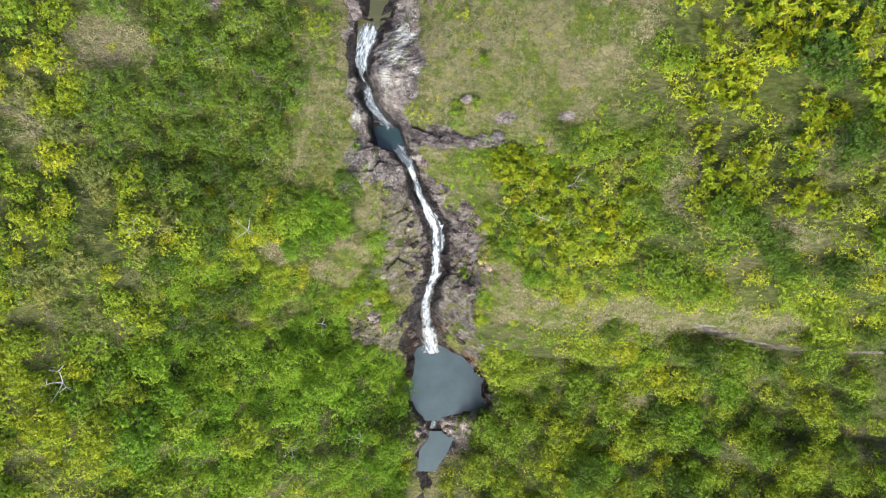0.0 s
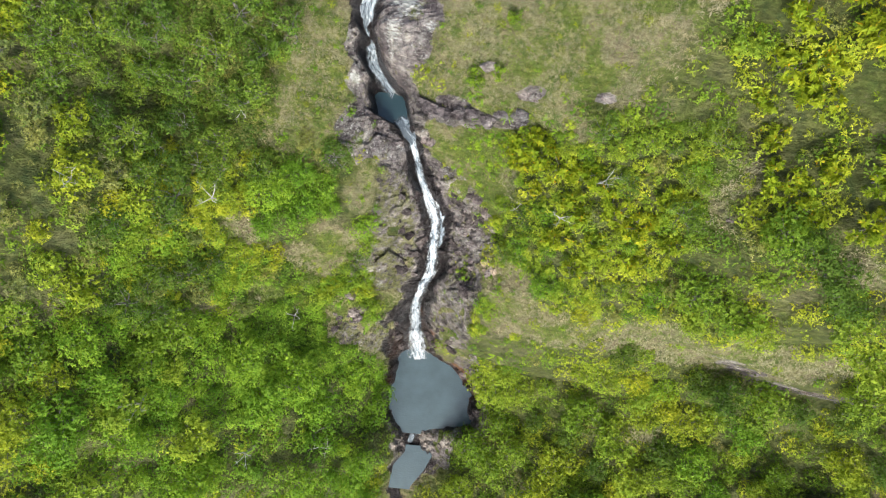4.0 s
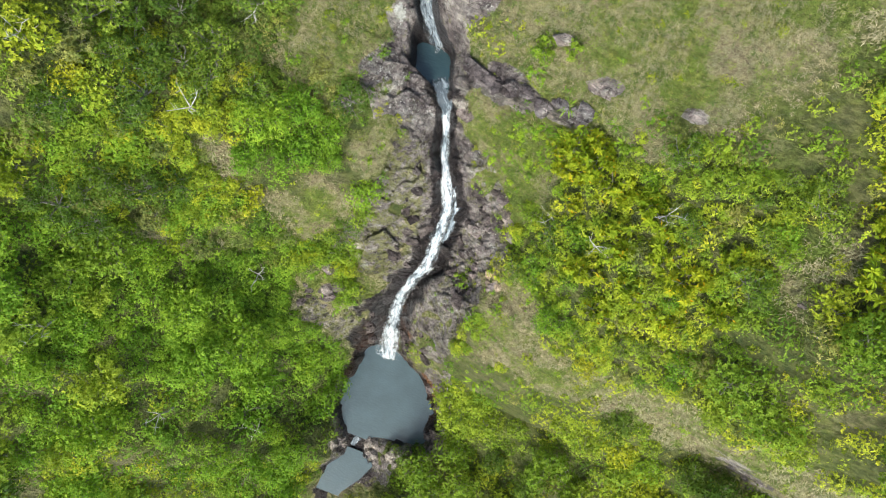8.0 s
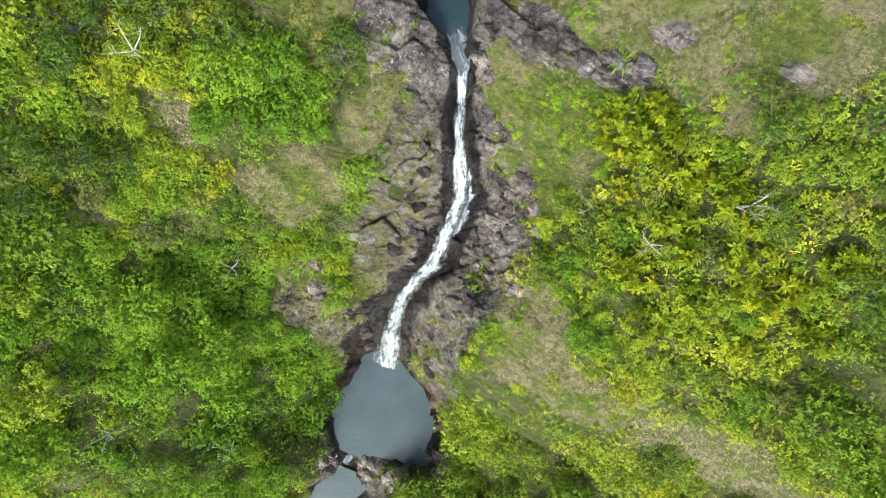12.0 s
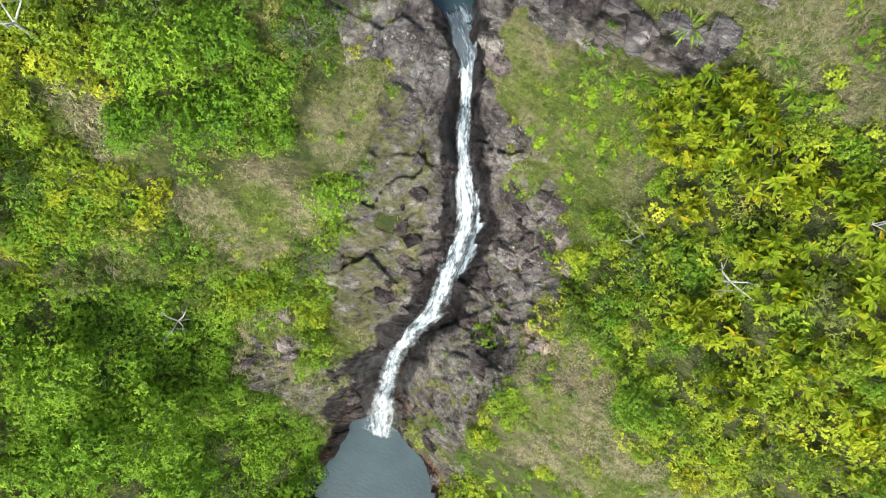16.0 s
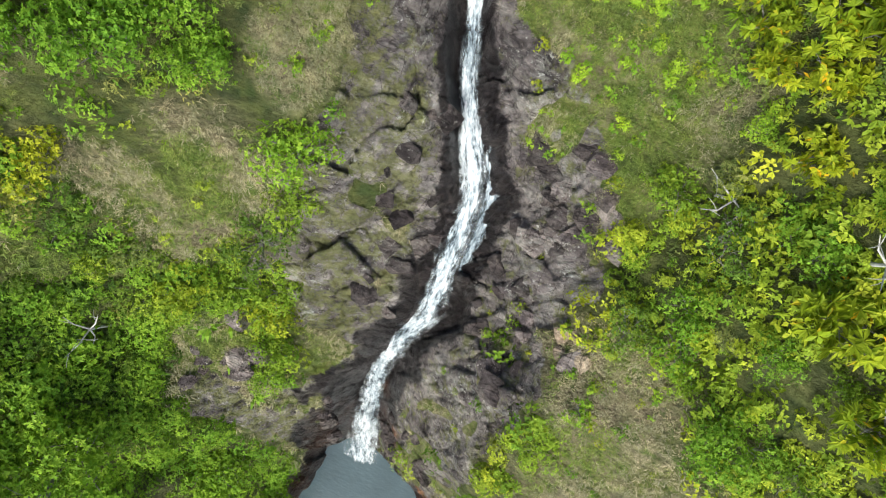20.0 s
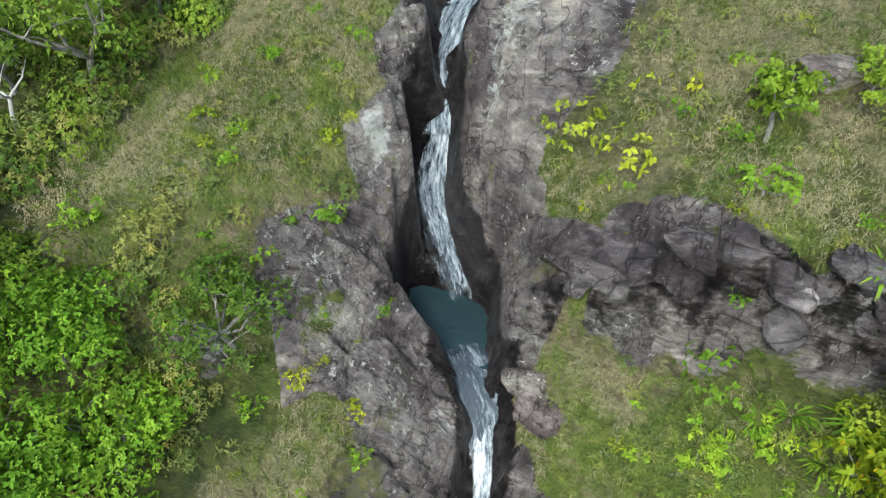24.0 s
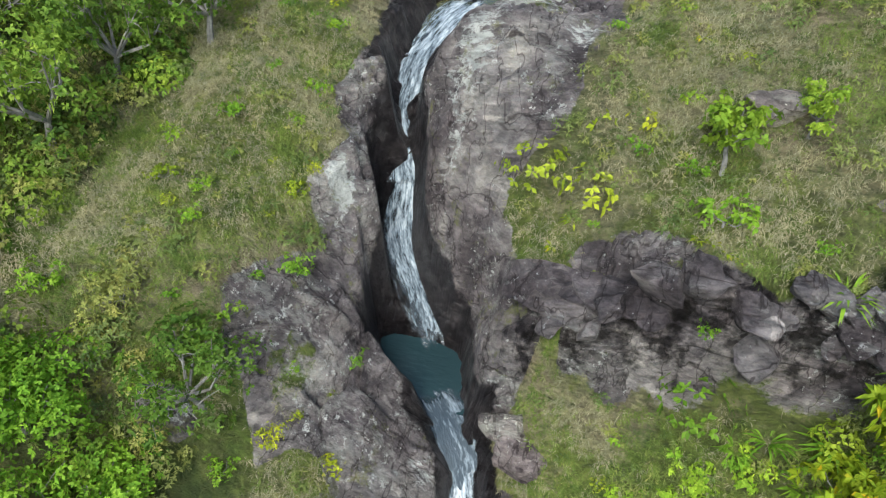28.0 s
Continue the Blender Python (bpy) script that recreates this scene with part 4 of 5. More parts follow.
def stand(protos, x, y, scale=1.0, z=None, sink=0.1, tilt=5):
    """One plant of a kind on the ground at x, y."""
    k = random.randrange(len(protos))
    ob, used = protos[k]
    s = scale * random.uniform(0.88, 1.12)
    zz = ground_at(x, y) - sink if z is None else z
    m = pose(x, y, zz, random.uniform(-tilt, tilt), random.uniform(-tilt, tilt), random.uniform(0, 360)) @ Matrix.Diagonal((s, s, s * random.uniform(0.85, 1.1), 1))
    if used:
        ob = copy_thing(ob, m)
    protos[k][1] = True
    ob.matrix_basis = m
    return ob


def put(kind, x, y, scale=1.0, **more):
    return stand(PROTO[kind], x, y, scale, **more)


def away(x, y):
    return float(plain_height(np.array([x]), np.array([y]))[1][0])


TAKEN = [(-14.3, -8.6, 1.4)]


def scatter(n, box, kinds, gap, margin, seed, sizes=(0.7, 1.25), limit=0.5):
    """n plants in a box of the plan, kept apart, in the scrub and clear of the water."""
    random.seed(seed)
    x0, x1, y0, y1 = box
    done, tries = 0, 0
    while done < n and tries < n * 25:
        tries += 1
        x, y = random.uniform(x0, x1), random.uniform(y0, y1)
        if any((x - a) ** 2 + (y - b) ** 2 < (gap + r) ** 2 for a, b, r in TAKEN):
            continue
        if away(x, y) < margin or float(openness(np.array([x]), np.array([y]))[0]) > limit:
            continue
        TAKEN.append((x, y, 0.0))
        done += 1
        put(random.choice(kinds), x, y, random.uniform(*sizes))


# trees that stand out, largest first
random.seed(5)
for kind, x, y, scale in (
    ("open_tree", -13.2, 14.8, 1.0), ("open_tree", -15.6, 10.4, 1.15), ("open_tree", -18.5, 12.5, 1.1), ("near_dark", -14.6, 22.6, 1.2), ("near_green", -17, 20, 1.1), ("open_tree", -20, 17.5, 1.0),
    ("open_tree", -24.4, 23.6, 1.2), ("near_green", -17.5, 26, 1.3), ("near_green", -28, 21, 1.2), ("open_tree", -30, 26, 1.2), ("near_dark", -22, 29, 1.3), ("near_green", -13, 30, 1.1),
    ("fine_tree", -12.4, 1.8, 1.0), ("fine_tree", -11.0, 3.6, 0.65), ("fine_tree", -10.4, 2.2, 0.6), ("fine_tree", -12.9, 4.6, 0.8), ("fine_tree", -14.8, 2.8, 0.9), ("fine_tree", -15.4, 0.4, 0.8), ("fine_tree", -13.6, -14.6, 1.25), ("fine_tree", -16.5, -17.5, 1.3), ("fine_tree", -18, -13, 1.1), ("near_green", -15.5, 4.5, 0.9),
    ("fine_tree", 9.4, -2.6, 0.6), ("tree_lime", 13.6, -5.4, 0.55), ("tree_dark", 29.5, 0, 1.0), ("tree_green", 39.5, -6.3, 1.25), ("tree_dark", 28.9, 14.6, 1.1), ("tree_green", 28, -4.8, 0.8),
    ("tree_green", 9, -29, 1.2), ("tree_green", 12, -26, 1.1), ("tree_lime", 15, -31, 1.0), ("near_green", 2.2, 30, 0.8), ("open_tree", 0.2, 33, 1.0), ("open_tree", 3.2, 36, 1.1), ("near_dark", -21.2, 7.4, 1.0),
    ("near_dark", -22, 14, 1.0), ("near_dark", -15.4, 13.2, 1.0), ("near_dark", -16.6, 15.6, 1.1), ("near_green", -14.8, 16.8, 0.9), ("near_dark", -17.6, 9.6, 0.9), ("near_dark", -14.2, 19.2, 0.9), ("tree_dark", 31.5, -1.4, 0.9), ("tree_green", 33.6, -3.4, 1.0), ("tree_dark", 36.5, -2, 1.0), ("tree_green", 43, -11.5, 1.1), ("tree_dark", 46, -14, 1.1), ("tree_dark", 41, -14.5, 0.9), ("tree_green", 38.5, 0.5, 0.9),
):
    TAKEN.append((x, y, 1.3 * scale))
    put(kind, x, y, scale)
for x, y, s in ((9.6, 1.6, 1.0), (10.6, 3.9, 1.1), (12.6, 1.2, 1.0), (13.5, 4.2, 1.1), (15.8, 0.2, 1.0), (15.6, 3.0, 1.0), (11.8, -0.8, 0.8), (6.0, 9.3, 0.9), (7.6, 8.0, 1.0), (9.2, 6.9, 1.0), (5.0, 8.6, 0.7),
                (11.2, 6.6, 1.0), (7.4, 5.4, 0.6), (18, 1.8, 1.0), (22, 14, 1.2), (24.5, 12.4, 1.2), (26, 16, 1.3), (28.6, 17.6, 1.3), (24, 18, 1.1), (31.5, 16, 1.2), (25.5, 6.6, 0.9), (27, 8, 1.0), (30, 7.4, 0.9), (21.5, 17, 1.0),
                (32, 11, 1.0), (23, 10, 0.9), (34, 13, 1.2), (17, 5.0, 0.9), (6.5, 8.4, 0.9), (7.0, 9.4, 0.8), (5.7, 7.5, 0.7), (6.8, 7.2, 0.8)):
    TAKEN.append((x, y, 0.2))
    put("rosette", x, y, s)

scatter(34, (-30, -11, 3, 32), ["near_dark", "near_green", "near_green", "near_shrub", "open_tree"], 1.5, 3, 21, (0.7, 1.1))
scatter(16, (0, 18, 26, 46), ["near_shrub", "near_green", "near_shrub", "open_tree"], 1.8, 2, 22, (0.6, 1.0), 2)
# the lower bank: dense fresh green
scatter(60, (-30, -6, -44, -9), ["tree_fresh", "tree_fresh", "fine_fresh", "tree_green"], 1.7, 1.2, 1, (0.7, 1.15))
scatter(70, (-52, -28, -44, -8), ["tree_green", "tree_lime", "tree_dark", "shrub_green", "shrub_grey", "shrub_lime"], 2.1, 1.5, 31)
scatter(110, (-52, -27, -9, 32), ["shrub_lime", "shrub_lime", "shrub_grey", "shrub_lime", "shrub_green", "shrub_grey"], 1.7, 3, 2, (0.6, 1.25))
scatter(80, (-27, -7, -9, 4), ["fine_green", "fine_green", "fine_lime", "shrub_grey", "fine_fresh", "near_dark"], 1.4, 2.5, 12, (0.6, 1.15))
scatter(50, (-27, -9, 4, 32), ["near_dark", "near_green", "open_tree", "shrub_grey", "fine_green"], 1.8, 3, 13, (0.6, 1.0))
scatter(120, (4, 60, -44, -12), ["tree_green", "shrub_green", "tree_lime", "shrub_green", "tree_fresh", "tree_green", "tree_dark"], 2.0, 1.2, 3)
scatter(70, (5, 20, -8, 11), ["fine_green", "fine_green", "fine_fresh", "shrub_grey", "near_green"], 1.1, 4, 4, (0.4, 0.85))
scatter(40, (17.5, 46, 3, 26), ["rosette"], 1.5, 4, 51, (0.7, 1.2))
scatter(110, (17, 60, -13, 28), ["shrub_lime", "shrub_green", "tree_green", "shrub_green", "shrub_grey", "tree_dark"], 1.7, 4, 5, (0.6, 1.1))
scatter(70, (-40, 40, 26, 70), ["tree_green", "tree_dark", "tree_dark", "open_tree", "near_dark"], 2.4, 1.5, 6, (0.8, 1.3))
scatter(30, (-16, 20, 32, 60), ["near_green", "open_tree", "near_dark", "near_shrub"], 2.0, 0.5, 17, (0.7, 1.1), 2)
scatter(40, (-60, 60, 60, 130), ["tree_green", "tree_dark", "open_tree"], 4, 3, 7, (1.3, 2.2))
# small shrubs in the clearings
scatter(60, (-2, 14, 10.8, 26), ["low_lime", "low_green"], 0.9, 3, 8, (0.3, 0.8), 2)
scatter(60, (-13, -6, 2, 26), ["low_lime", "low_green", "low_green"], 0.8, 1.5, 9, (0.3, 0.9), 2)
scatter(50, (-1, 9, -8, 9.6), ["low_lime", "low_green"], 0.7, 1.5, 10, (0.3, 0.8), 2)
scatter(50, (-40, 40, -10, 22), ["low_lime", "low_green"], 1.2, 4, 11, (0.6, 1.4), 2)


# ---- undergrowth and grass: what nobody could count ----
def slope_normals(x, y):
    e = 0.4
    zx = (plain_height(x + e, y)[0] - plain_height(x - e, y)[0]) / (2 * e)
    zy = (plain_height(x, y + e)[0] - plain_height(x, y - e)[0]) / (2 * e)
    n = np.stack([-zx, -zy, np.ones_like(zx)], 1)
    return n / np.linalg.norm(n, axis=1)[:, None]


def species(x, y):
    """Where one kind of scrub gives way to another, from -1 to 1."""
    return 1.5 * smooth_noise(x, y, 9.0, 91) + 0.5 * smooth_noise(x, y, 3.5, 92)


def undergrowth(name, leaf, count, box, seed, length, width, label, tufts=26, per=4, size=(0.4, 1.5), spare=None, want=None, limit=0.75, shades=0.4):
    """Low domes of leaves, packed over the scrub, many small and few large, each with its own shade."""
    rng = np.random.RandomState(seed)
    x, y = rng.uniform(box[0], box[1], count), rng.uniform(box[2], box[3], count)
    if spare:
        keep = (x < spare[0]) | (x > spare[1]) | (y < spare[2]) | (y > spare[3])
        x, y = x[keep], y[keep]
    if want:
        keep = want(species(x, y)) > rng.uniform(0, 1, len(x))
        x, y = x[keep], y[keep]
    z, d, rock, _ = height(x, y, True)
    keep = (openness(x, y) < rng.uniform(limit - 0.6, limit, len(x))) & ((d > 1.0) | (y > 33)) & (rock < 0.4)
    x, y, z = x[keep], y[keep], z[keep]
    r = size[0] + (size[1] - size[0]) * rng.uniform(0, 1, len(x)) ** 1.8
    mean = 0.6 * size[0] + 0.4 * size[1]
    each = np.maximum(6, tufts * (r / mean) ** 2).astype(int)
    k = np.repeat(np.arange(len(x)), each)
    dr = rng.normal(size=(len(k), 3))
    dr /= np.linalg.norm(dr, axis=1)[:, None]
    dr[:, 2] = np.abs(dr[:, 2])
    c = np.stack([x, y, z], 1)[k] + dr * (r[k] * rng.uniform(0.62, 1.05, len(k)))[:, None] * np.array([1, 1, 0.85])
    v, f = leaf_quads(rng, c, dr, length, width, per)
    ob = fast_mesh(name, v, f, LEAF[leaf])
    set_hue(ob, np.repeat(rng.uniform(-shades, shades, len(x))[k] + rng.uniform(-0.1, 0.1, len(k)), per * 4))
    return tagged(ob, label, "undergrowth", kind="stuff")


WIDE, CLOSE = (-52, 60, -44, 30), (-27, -7, -20, 32)
sunny, leafy = (lambda v: np.clip(0.55 + 1.3 * v, 0.06, 1)), (lambda v: np.clip(0.5 - 1.3 * v, 0.06, 1))
undergrowth("lime_undergrowth", "lime", 6400, WIDE, 61, 0.2, 0.11, "dense lime-green scrub covering the slopes", 30, spare=CLOSE, want=sunny)
undergrowth("green_undergrowth", "green", 5000, WIDE, 62, 0.2, 0.11, "dense mid-green scrub covering the slopes", 30, spare=CLOSE, want=leafy)
undergrowth("grey_undergrowth", "grey", 1000, WIDE, 63, 0.2, 0.05, "dry grey-green brush between the shrubs", size=(0.3, 0.8))
undergrowth("bank_lime_undergrowth", "lime", 420, (-27, -16, -7, 6), 67, 0.13, 0.07, "low lime-green scrub beside the gorge", 60, 5, (0.3, 1.0), want=sunny)
undergrowth("near_undergrowth", "deep", 300, (-27, -9, 1, 32), 64, 0.13, 0.07, "small-leaved green scrub on the bank", 55, 5, (0.3, 0.95))
# dark leaf colour, also painting in the shaded gaps below the crowns
undergrowth("shady_undergrowth", "dark", 480, (-26, -13, 6, 34), 70, 0.13, 0.07, "dark green scrub and shaded gaps under the trees", 55, 5, (0.5, 1.3))
undergrowth("bank_undergrowth", "fresh", 1300, (-27, -6, -20, 0), 69, 0.13, 0.07, "green scrub on the lower bank", 55, 5, (0.35, 1.15), want=lambda v: np.clip(1.0 - 0.5 * v, 0.3, 1), shades=0.2)
undergrowth("valley_undergrowth", "fresh", 1500, (-52, -5, -44, -9), 74, 0.19, 0.105, "dense fresh green scrub on the valley side", 30, want=lambda v: np.clip(0.9 - 0.6 * v, 0.2, 1), shades=0.25)
undergrowth("dark_bank_undergrowth", "dark", 420, (-20, -9, -14, -3), 71, 0.12, 0.06, "dark green scrub on the lower bank", 55, 5, (0.3, 0.8))
undergrowth("dry_brush", "grey", 800, (-21, -9.5, 4, 19), 72, 0.12, 0.045, "dry grey-green brush on the slope above the fall", 45, 5, (0.25, 0.65))
undergrowth("far_undergrowth", "green", 1700, (-60, 60, 33, 120), 65, 0.5, 0.3, "dense green scrub on the hillside behind", 24, 4, (0.8, 2.2))
undergrowth("back_undergrowth", "lime", 1000, (-28, 24, 32, 62), 68, 0.2, 0.1, "lime-green scrub behind the top pool", 30, 4, (0.5, 1.4))
undergrowth("right_undergrowth", "green", 700, (4, 20, -9, 11), 66, 0.13, 0.07, "small-leaved green scrub between the rosette trees", 50, 5, (0.25, 0.7))


undergrowth("low_leaves", "fresh", 900, (-0.5, 10, -3, 9.8), 75, 0.12, 0.06, "low fresh-green leaves among the grass beside the fall", 14, 4, (0.1, 0.32), want=leafy, limit=2.0)
undergrowth("bank_leaves", "green", 500, (-14, -6, -6, 7), 76, 0.12, 0.06, "low green leaves among the grass of the bank", 14, 4, (0.12, 0.4), want=leafy, limit=2.0)
undergrowth("top_leaves", "grey", 1500, (-13, 12, 6, 30), 77, 0.13, 0.035, "low grey-green tufts among the dry grass", 12, 5, (0.12, 0.4), limit=2.0)


def grass(name, material, box, per_metre, length, width, blades, seed, want, label, fill=0.1, spare=None):
    """Tufts of bent blades on the open ground; want: the share of places of this colour."""
    rng = np.random.RandomState(seed)
    n = int((box[1] - box[0]) * (box[3] - box[2]) * per_metre)
    x, y = rng.uniform(box[0], box[1], n), rng.uniform(box[2], box[3], n)
    if spare:
        out = (x < spare[0]) | (x > spare[1]) | (y < spare[2]) | (y > spare[3])
        x, y = x[out], y[out]
        n = len(x)
    z, d, rock, _ = height(x, y, True)
    kind = 0.5 + 0.5 * smooth_noise(x, y, 2.0, 71) + 0.4 * smooth_noise(x, y, 0.9, 72) + 0.22 * np.clip(np.maximum((y - 10) / 3, (x - 6) / 3), 0, 1)
    keep = (openness(x, y) > rng.uniform(fill, 0.8, n)) & (d > 0.5) & (rock < rng.uniform(0.1, 0.6, n)) & (want(kind) > rng.uniform(0, 1, n))
    x, y, z = x[keep], y[keep], z[keep]
    nn = slope_normals(x, y) * 0.5 + np.array([0, 0, 0.8])
    nn[:, 0] += 0.5 * smooth_noise(x, y, 1.3, 73)
    nn[:, 1] += 0.5 * smooth_noise(x, y, 1.3, 74) - 0.25
    nn /= np.linalg.norm(nn, axis=1)[:, None]
    c = np.stack([x, y, z - 0.03], 1)
    v, f = leaf_quads(rng, c, nn, length, width, blades, 0.9, (0.5, 2.2))
    return tagged(fast_mesh(name, v, f, material), label, "grass", kind="stuff")


NEAR, MID, FAR = (-15, 13, 1.5, 37), (-16, 16, -10, 37), (-46, 46, -22, 42)
for name, box, dense, size, blades, spare, label in (
    ("grass", NEAR, 85, (0.25, 0.011), 10, None, "on the upper slopes"),
    ("lower_grass", MID, 44, (0.3, 0.018), 9, NEAR, "beside the fall"),
    ("outer_grass", FAR, 12, (0.45, 0.05), 8, MID, "on the outer slopes"),
):
    k = len(name)
    grass("dry_" + name, M_STRAW, box, dense, *size, blades, 80 + k, lambda v: np.clip((v - 0.46) * 3.2 + 0.5, 0.05, 1), "tufts of dry straw-coloured grass " + label, spare=spare)
    grass("green_" + name, M_BLADE, box, dense * 0.9, *size, blades, 90 + k, lambda v: np.clip((0.5 - v) * 3.2 + 0.5, 0.05, 1), "tufts of olive-green grass " + label, spare=spare)


# ---- rocks ----
def boulder(name, size, seed, material, label, category="rock", group="", rounds=3, cuts=16):
    """An angular block: a ball cut by planes, roughened, with worn edges."""
    rng = np.random.RandomState(seed)
    bm = bmesh.new()
    bmesh.ops.create_cube(bm, size=1.7)
    bmesh.ops.subdivide_edges(bm, edges=bm.edges[:], cuts=4 * rounds - 4, use_grid_fill=True)
    planes = []
    for _ in range(cuts):
        n = rng.normal(size=3)
        planes.append((Vector(n / np.linalg.norm(n)), rng.uniform(0.5, 0.92)))
    for v in bm.verts:
        p = v.co.copy()
        for n, k in planes:
            over = p.dot(n) - k
            if over > 0:
                p -= n * over
        q = p * 1.0 + Vector((seed * 3.1, 0, 0))
        p += p.normalized() * (0.07 * noise.noise(q * 2.3) + 0.05 * noise.noise(q * 6.0))
        v.co = Vector((p.x * size[0], p.y * size[1], p.z * size[2])) * 0.72
    me = bpy.data.meshes.new(name)
    bm.to_mesh(me)
    bm.free()
    me.materials.append(material)
    ob = new(name, me)
    return tagged(ob, label, category, group)


def lay(ob, x, y, turn=0.0, lift=0.0, lean=0.8):
    """Bed a rock into the slope."""
    n = Vector(slope_normals(np.array([x]), np.array([y]))[0]).lerp(Vector((0, 0, 1)), 1 - lean).normalized()
    ob.matrix_basis = Matrix.Translation((x, y, ground_at(x, y) + lift)) @ n.to_track_quat("Z", "Y").to_matrix().to_4x4() @ pose(0, 0, 0, 0, 0, turn) 
    return ob


for k, (x, y, size, turn, lift, m, label) in enumerate((
    (2.2, 13.8, (1.15, 0.75, 0.8), 10, 0.15, M_PALE, "pale lichen-spotted boulder in the grass"),
    (-2.6, 9.7, (1.2, 1.0, 0.9), 30, 0.15, M_PALE, "pale angular block at the fall's lip"),
    (-2.1, 8.9, (1.0, 1.3, 0.8), 70, 0.1, M_ROCK, "grey-brown block at the fall's lip"),
    (-1.9, 11.1, (2.4, 1.2, 1.4), 18, -0.1, M_LEDGE, "purple-grey rock of the ledge"),
    (-3.0, 22.4, (4.6, 1.1, 0.7), 28, 0.25, M_PALE, "long pale rock slab at the pool's edge"),
    (-1.3, 22.7, (2.4, 0.6, 0.35), 25, 0.1, M_ROCK, "low dark rock rib in the grass"),
    (-4.9, 31.4, (4.8, 3.4, 0.7), 25, 0.1, M_PALE, "wide pale rock outcrop behind the pool"),
    (-1.8, 29.8, (1.8, 1.1, 0.8), 10, 0.1, M_WETROCK, "dark undercut rock beside the pool"),
    (-7.9, 24.2, (2.6, 1.3, 0.45), 40, 0.1, M_ROCK, "purple-grey rock beside the stream"),
    (-8.3, 22.2, (2.2, 1.1, 0.45), 25, 0.1, M_ROCK, "purple-grey rock shelf above the slot"),
    (-7.4, 26.6, (1.8, 1.2, 0.5), 60, 0.1, M_PALE, "pale rock beside the rapids"),
    (11.2, 12.0, (0.9, 0.7, 0.5), 15, -0.05, M_ROCK, "grey boulder in the dry grass"),
    (5.5, 12.1, (2.0, 0.8, 0.4), 0, -0.05, M_ROCK, "low purple-brown rock in the grass"),
    (22, 4.0, (0.8, 0.6, 0.35), 40, -0.05, M_ROCK, "grey flat stone in the grass"),
    (-21, 22.5, (1.8, 1.0, 1.2), 0, 0.3, M_PALE, "white-spotted rock under the trees"),
)):
    lay(boulder("boulder", size, 200 + k, m, label), x, y, turn, lift)


def stones(count, box, sizes, material, label, group, seed, name="stone", lift=0.1):
    random.seed(seed)
    made = [boulder(name, (1, random.uniform(0.7, 1), random.uniform(0.55, 0.8)), seed * 10 + k, material, label, "stone", group, 2, 12) for k in range(5)]
    for k in range(count):
        x, y, s = random.uniform(*box[:2]), random.uniform(*box[2:]), random.uniform(*sizes)
        if away(x, y) < 0.45:
            x += 1.6 if x > along(y, SX) else -1.6
        ob = made[k] if k < 5 else copy_thing(made[k % 5], Matrix())
        lay(ob, x, y, random.uniform(0, 360), lift * s, 0.6)
        ob.matrix_basis = ob.matrix_basis @ Matrix.Diagonal((s, s * random.uniform(0.7, 1.3), s, 1))


stones(34, (-3.6, 5.4, -28.0, -26.3), (0.5, 1.3), M_PALE, "grey-brown stone of the dam below the pool", "dam stones", 31)
stones(14, (4.6, 7.4, -25.5, -17), (0.5, 1.2), M_ROCK, "brown stone on the pool's shore", "shore stones", 32)
stones(26, (0.6, 3.6, -4.5, 5.2), (0.4, 1.1), M_WETROCK, "wet dark rock block beside the fall", "rock blocks beside the fall", 33, lift=-0.1)
stones(22, (0.9, 4.8, -6.5, 5.0), (0.4, 1.0), M_ROCK, "grey-brown rock block beside the fall", "rock blocks beside the fall", 34, lift=-0.1)
stones(16, (-4.4, -1.9, -3.5, 4.5), (0.4, 1.0), M_WETROCK, "wet dark rock block beside the fall", "rock blocks beside the fall", 35, lift=-0.1)
stones(20, (-5.2, 2.4, -14.0, -9.5), (0.5, 1.2), M_WETROCK, "wet black rock at the fall's foot", "rocks at the fall's foot", 36)
stones(12, (-11, -7.4, -12, -6), (0.5, 1.3), M_ROCK, "grey rock showing through the grass of the bank", "rocks on the bank", 37)
stones(12, (-7.4, -5.0, 28.6, 32.0), (0.4, 1.0), M_PALE, "pale stone in the rapids", "stones in the rapids", 38)
stones(26, (-2.2, 5.4, 10.35, 10.85), (0.5, 1.1), M_LEDGE, "dark angular block of the rock ledge", "ledge blocks", 41, lift=0.3)
stones(5, (4.1, 5.1, -2.2, -1.3), (0.35, 0.7), M_SAND, "cream-coloured stone on the slope", "cream stones", 40)


# ---- single plants ----
def dead_tree(x, y, size, tall, seed):
    rng = np.random.RandomState(seed)
    top = new("dead_tree")
    v, f, _ = limbs(rng, size, tall, 4, 0.05 + 0.012 * tall, 3, 0.45)
    part("trunk", v, f, M_DEAD, top)
    top.matrix_basis = pose(x, y, ground_at(x, y), rng.uniform(-15, 15), rng.uniform(-15, 15), rng.uniform(0, 360))
    return tagged(top, "bare bleached dead tree among the green scrub", "dead tree", "dead trees")


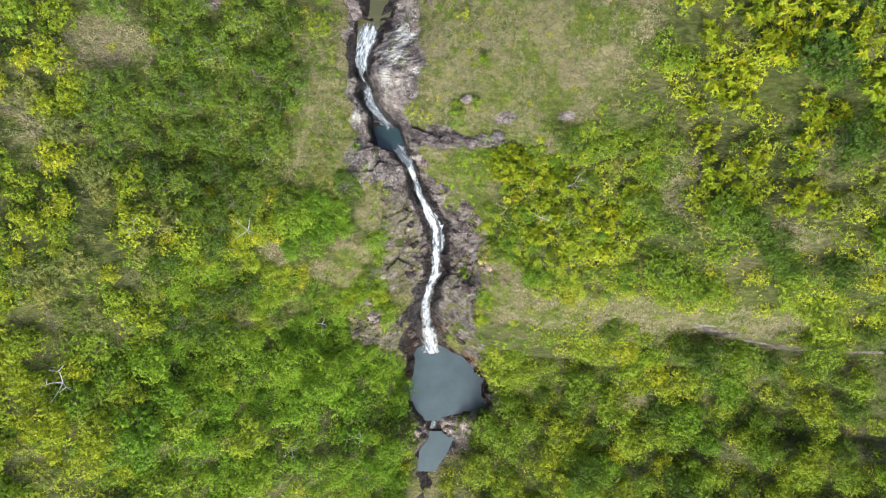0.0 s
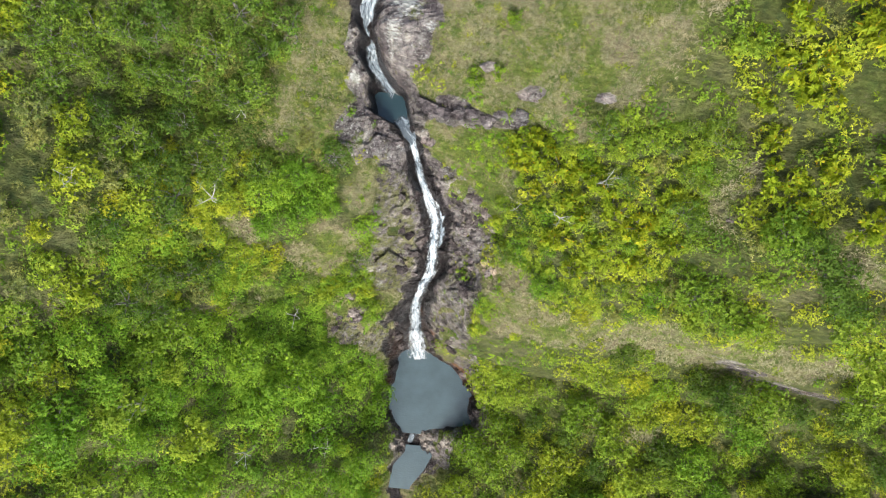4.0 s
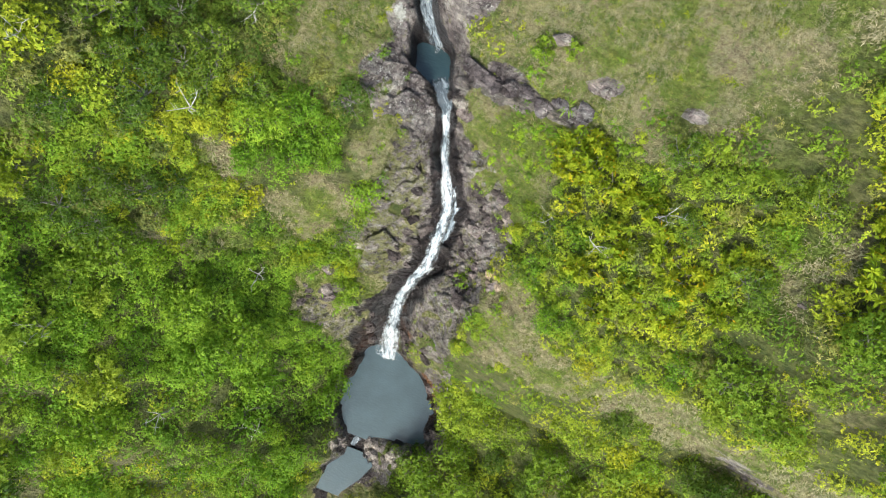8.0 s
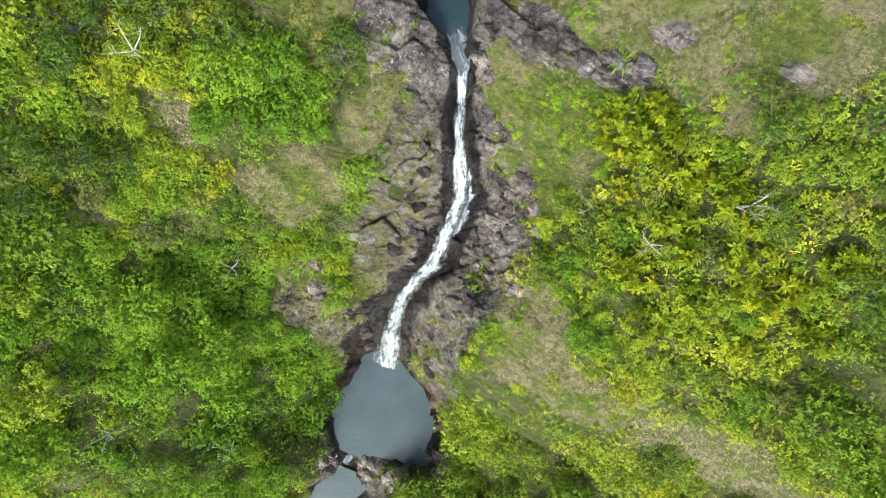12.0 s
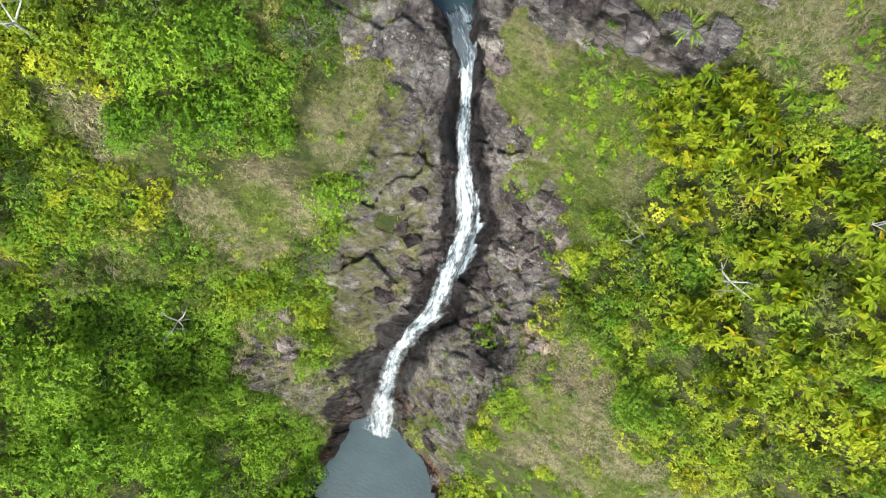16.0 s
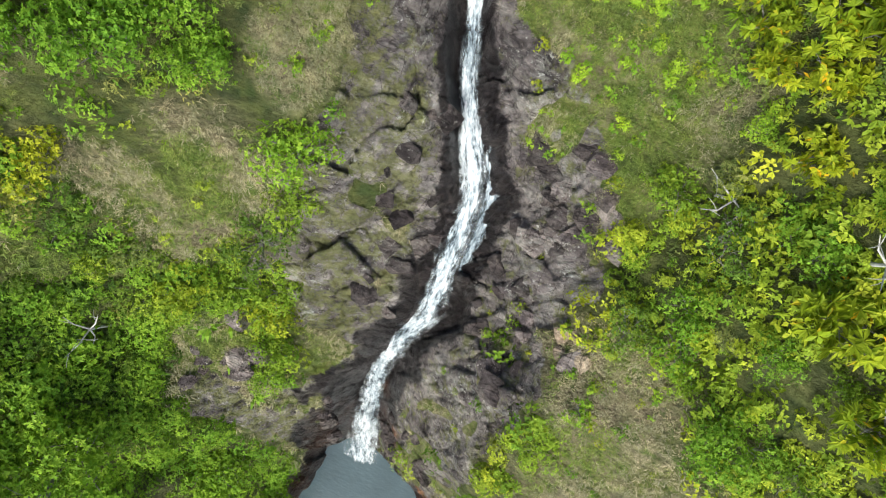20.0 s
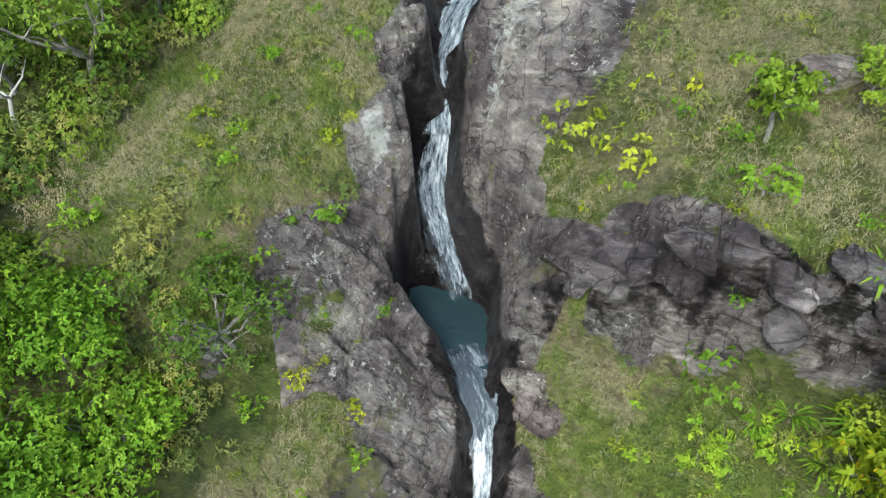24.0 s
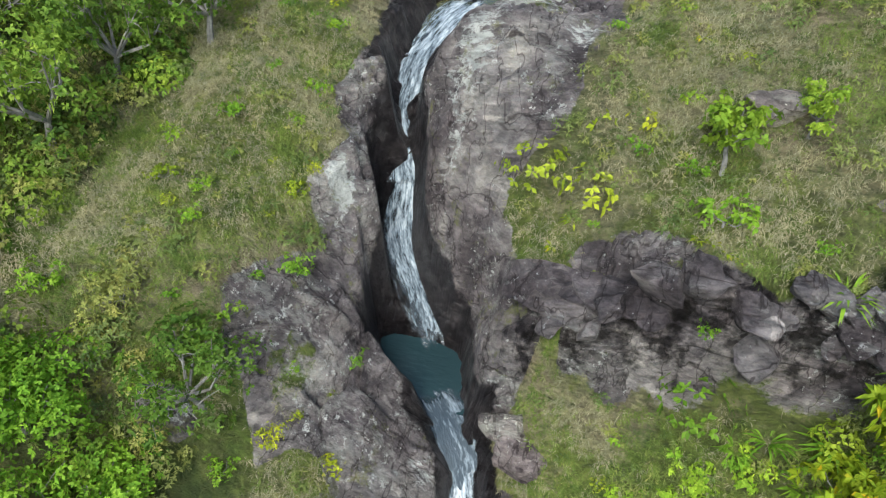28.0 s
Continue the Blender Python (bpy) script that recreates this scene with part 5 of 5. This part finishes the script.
for k, (x, y, size, tall) in enumerate(((-14.3, -8.6, 1.4, 3.2), (-27.4, 1.8, 1.3, 2.4), (-35.6, -11.9, 2.2, 4.0), (-10.9, -24.9, 1.8, 4.6), (16.3, -28.2, 1.8, 4.2), (6.2, 4.4, 1.5, 1.6), (12.4, 5.9, 1.2, 2.8),
                                        (-18.6, 1.7, 1.4, 3.2), (20.7, -18.7, 1.5, 3.6), (-17.6, -23.1, 1.2, 4.4), (-25, -16, 1.4, 4.4), (-21, -20, 1.3, 4.4), (9.6, 3.3, 1.2, 2.2), (-22.5, 24.5, 1.5, 3.0), (-16.8, 8.6, 1.2, 2.2))):
    dead_tree(x, y, size, tall, 300 + k)


def tussock(name, seed, leaf, leaves, length, width, label, category, group):
    rng = np.random.RandomState(seed)
    top = new(name)
    c = np.zeros((1, 3)) + np.array([0, 0, 0.06])
    v, f = leaf_quads(rng, c, np.array([[0, 0, 1.0]]), length, width, leaves, 0.55, (0.15, 1.3))
    part("leaves", v, f, LEAF[leaf], top)
    v, f = tube([(0, 0, -0.25), (0, 0, 0.08)], [0.05, 0.03], 6)
    part("stem", v, f, M_BARK, top)
    return [tagged(top, label, category, group), False]


SPIKY = [tussock("spiky_plant", 400 + k, "fresh", 42, 0.95, 0.07, "spiky green plant with long narrow leaves", "plant", "spiky plants") for k in range(2)]
GOLD = [tussock("rosette_plant", 410 + k, "yellow", 16, 0.42, 0.1, "yellow-green ground rosette in the dry grass", "plant", "ground rosettes") for k in range(2)]
FERN = [tussock("fern", 420 + k, "fresh", 14, 0.75, 0.16, "bright green fern on the bank", "fern", "ferns") for k in range(2)]
random.seed(77)
for x, y, s in ((4.1, 10.8, 1.0), (3.6, 9.9, 1.0), (4.9, 9.7, 1.1), (5.8, 10.3, 1.0), (6.6, 9.6, 0.9), (2.9, 9.6, 0.8), (5.3, 11.2, 0.8), (7.4, 10.6, 0.9), (4.4, 9.0, 0.8), (8.3, 9.8, 1.0)):
    stand(SPIKY, x, y, s)
for x, y, s in ((-1.9, 12.6, 1.2), (-2.3, 12.3, 0.9), (-1.6, 12.9, 0.8), (1.0, 11.6, 0.8), (1.3, 11.4, 0.9), (1.6, 11.25, 0.9), (1.9, 11.1, 0.8), (6.1, -4.0, 1.3), (6.3, -4.2, 1.0), (3.4, 16.8, 1.0), (5, 15, 1.1), (9.3, 13.6, 1.2), (0.4, 15.9, 0.9),
                (2.0, 18.5, 0.9), (4.4, 19.8, 1.0), (8, 16.5, 1.1), (-0.6, 13.9, 0.7), (12, 14, 1.1), (7, 19, 1.0)):
    stand(GOLD, x, y, 0.75 * s)
for x, y, s in ((-15.3, 38, 2.4), (-14.4, 37.4, 2.0), (-9.6, -6.6, 1.2), (-10.4, -7.2, 1.2), (38, -13.6, 2.6), (-9.2, -8.6, 1.0), (-8.3, -6.2, 0.9), (7.4, -12, 1.6), (9, -14, 1.6), (-12.6, -10.2, 1.6), (-7.8, -10.2, 1.0), (-11.6, -6.0, 1.0)):
    stand(FERN, x, y, s)
SMALL = [plant("small_tree", 500 + k, 0.95, 1.7, "green", 240, 0.12, 0.07, 6, "tree", "small round-crowned tree with a pale stem", "small trees", 5, 3, 0.3, 0.03, 0.45) for k in range(2)]
for x, y, s in ((1.3, 12.8, 1.1), (2.9, 13.3, 0.8), (3.6, 16.6, 0.8)):
    stand(SMALL, x, y, s, tilt=3)
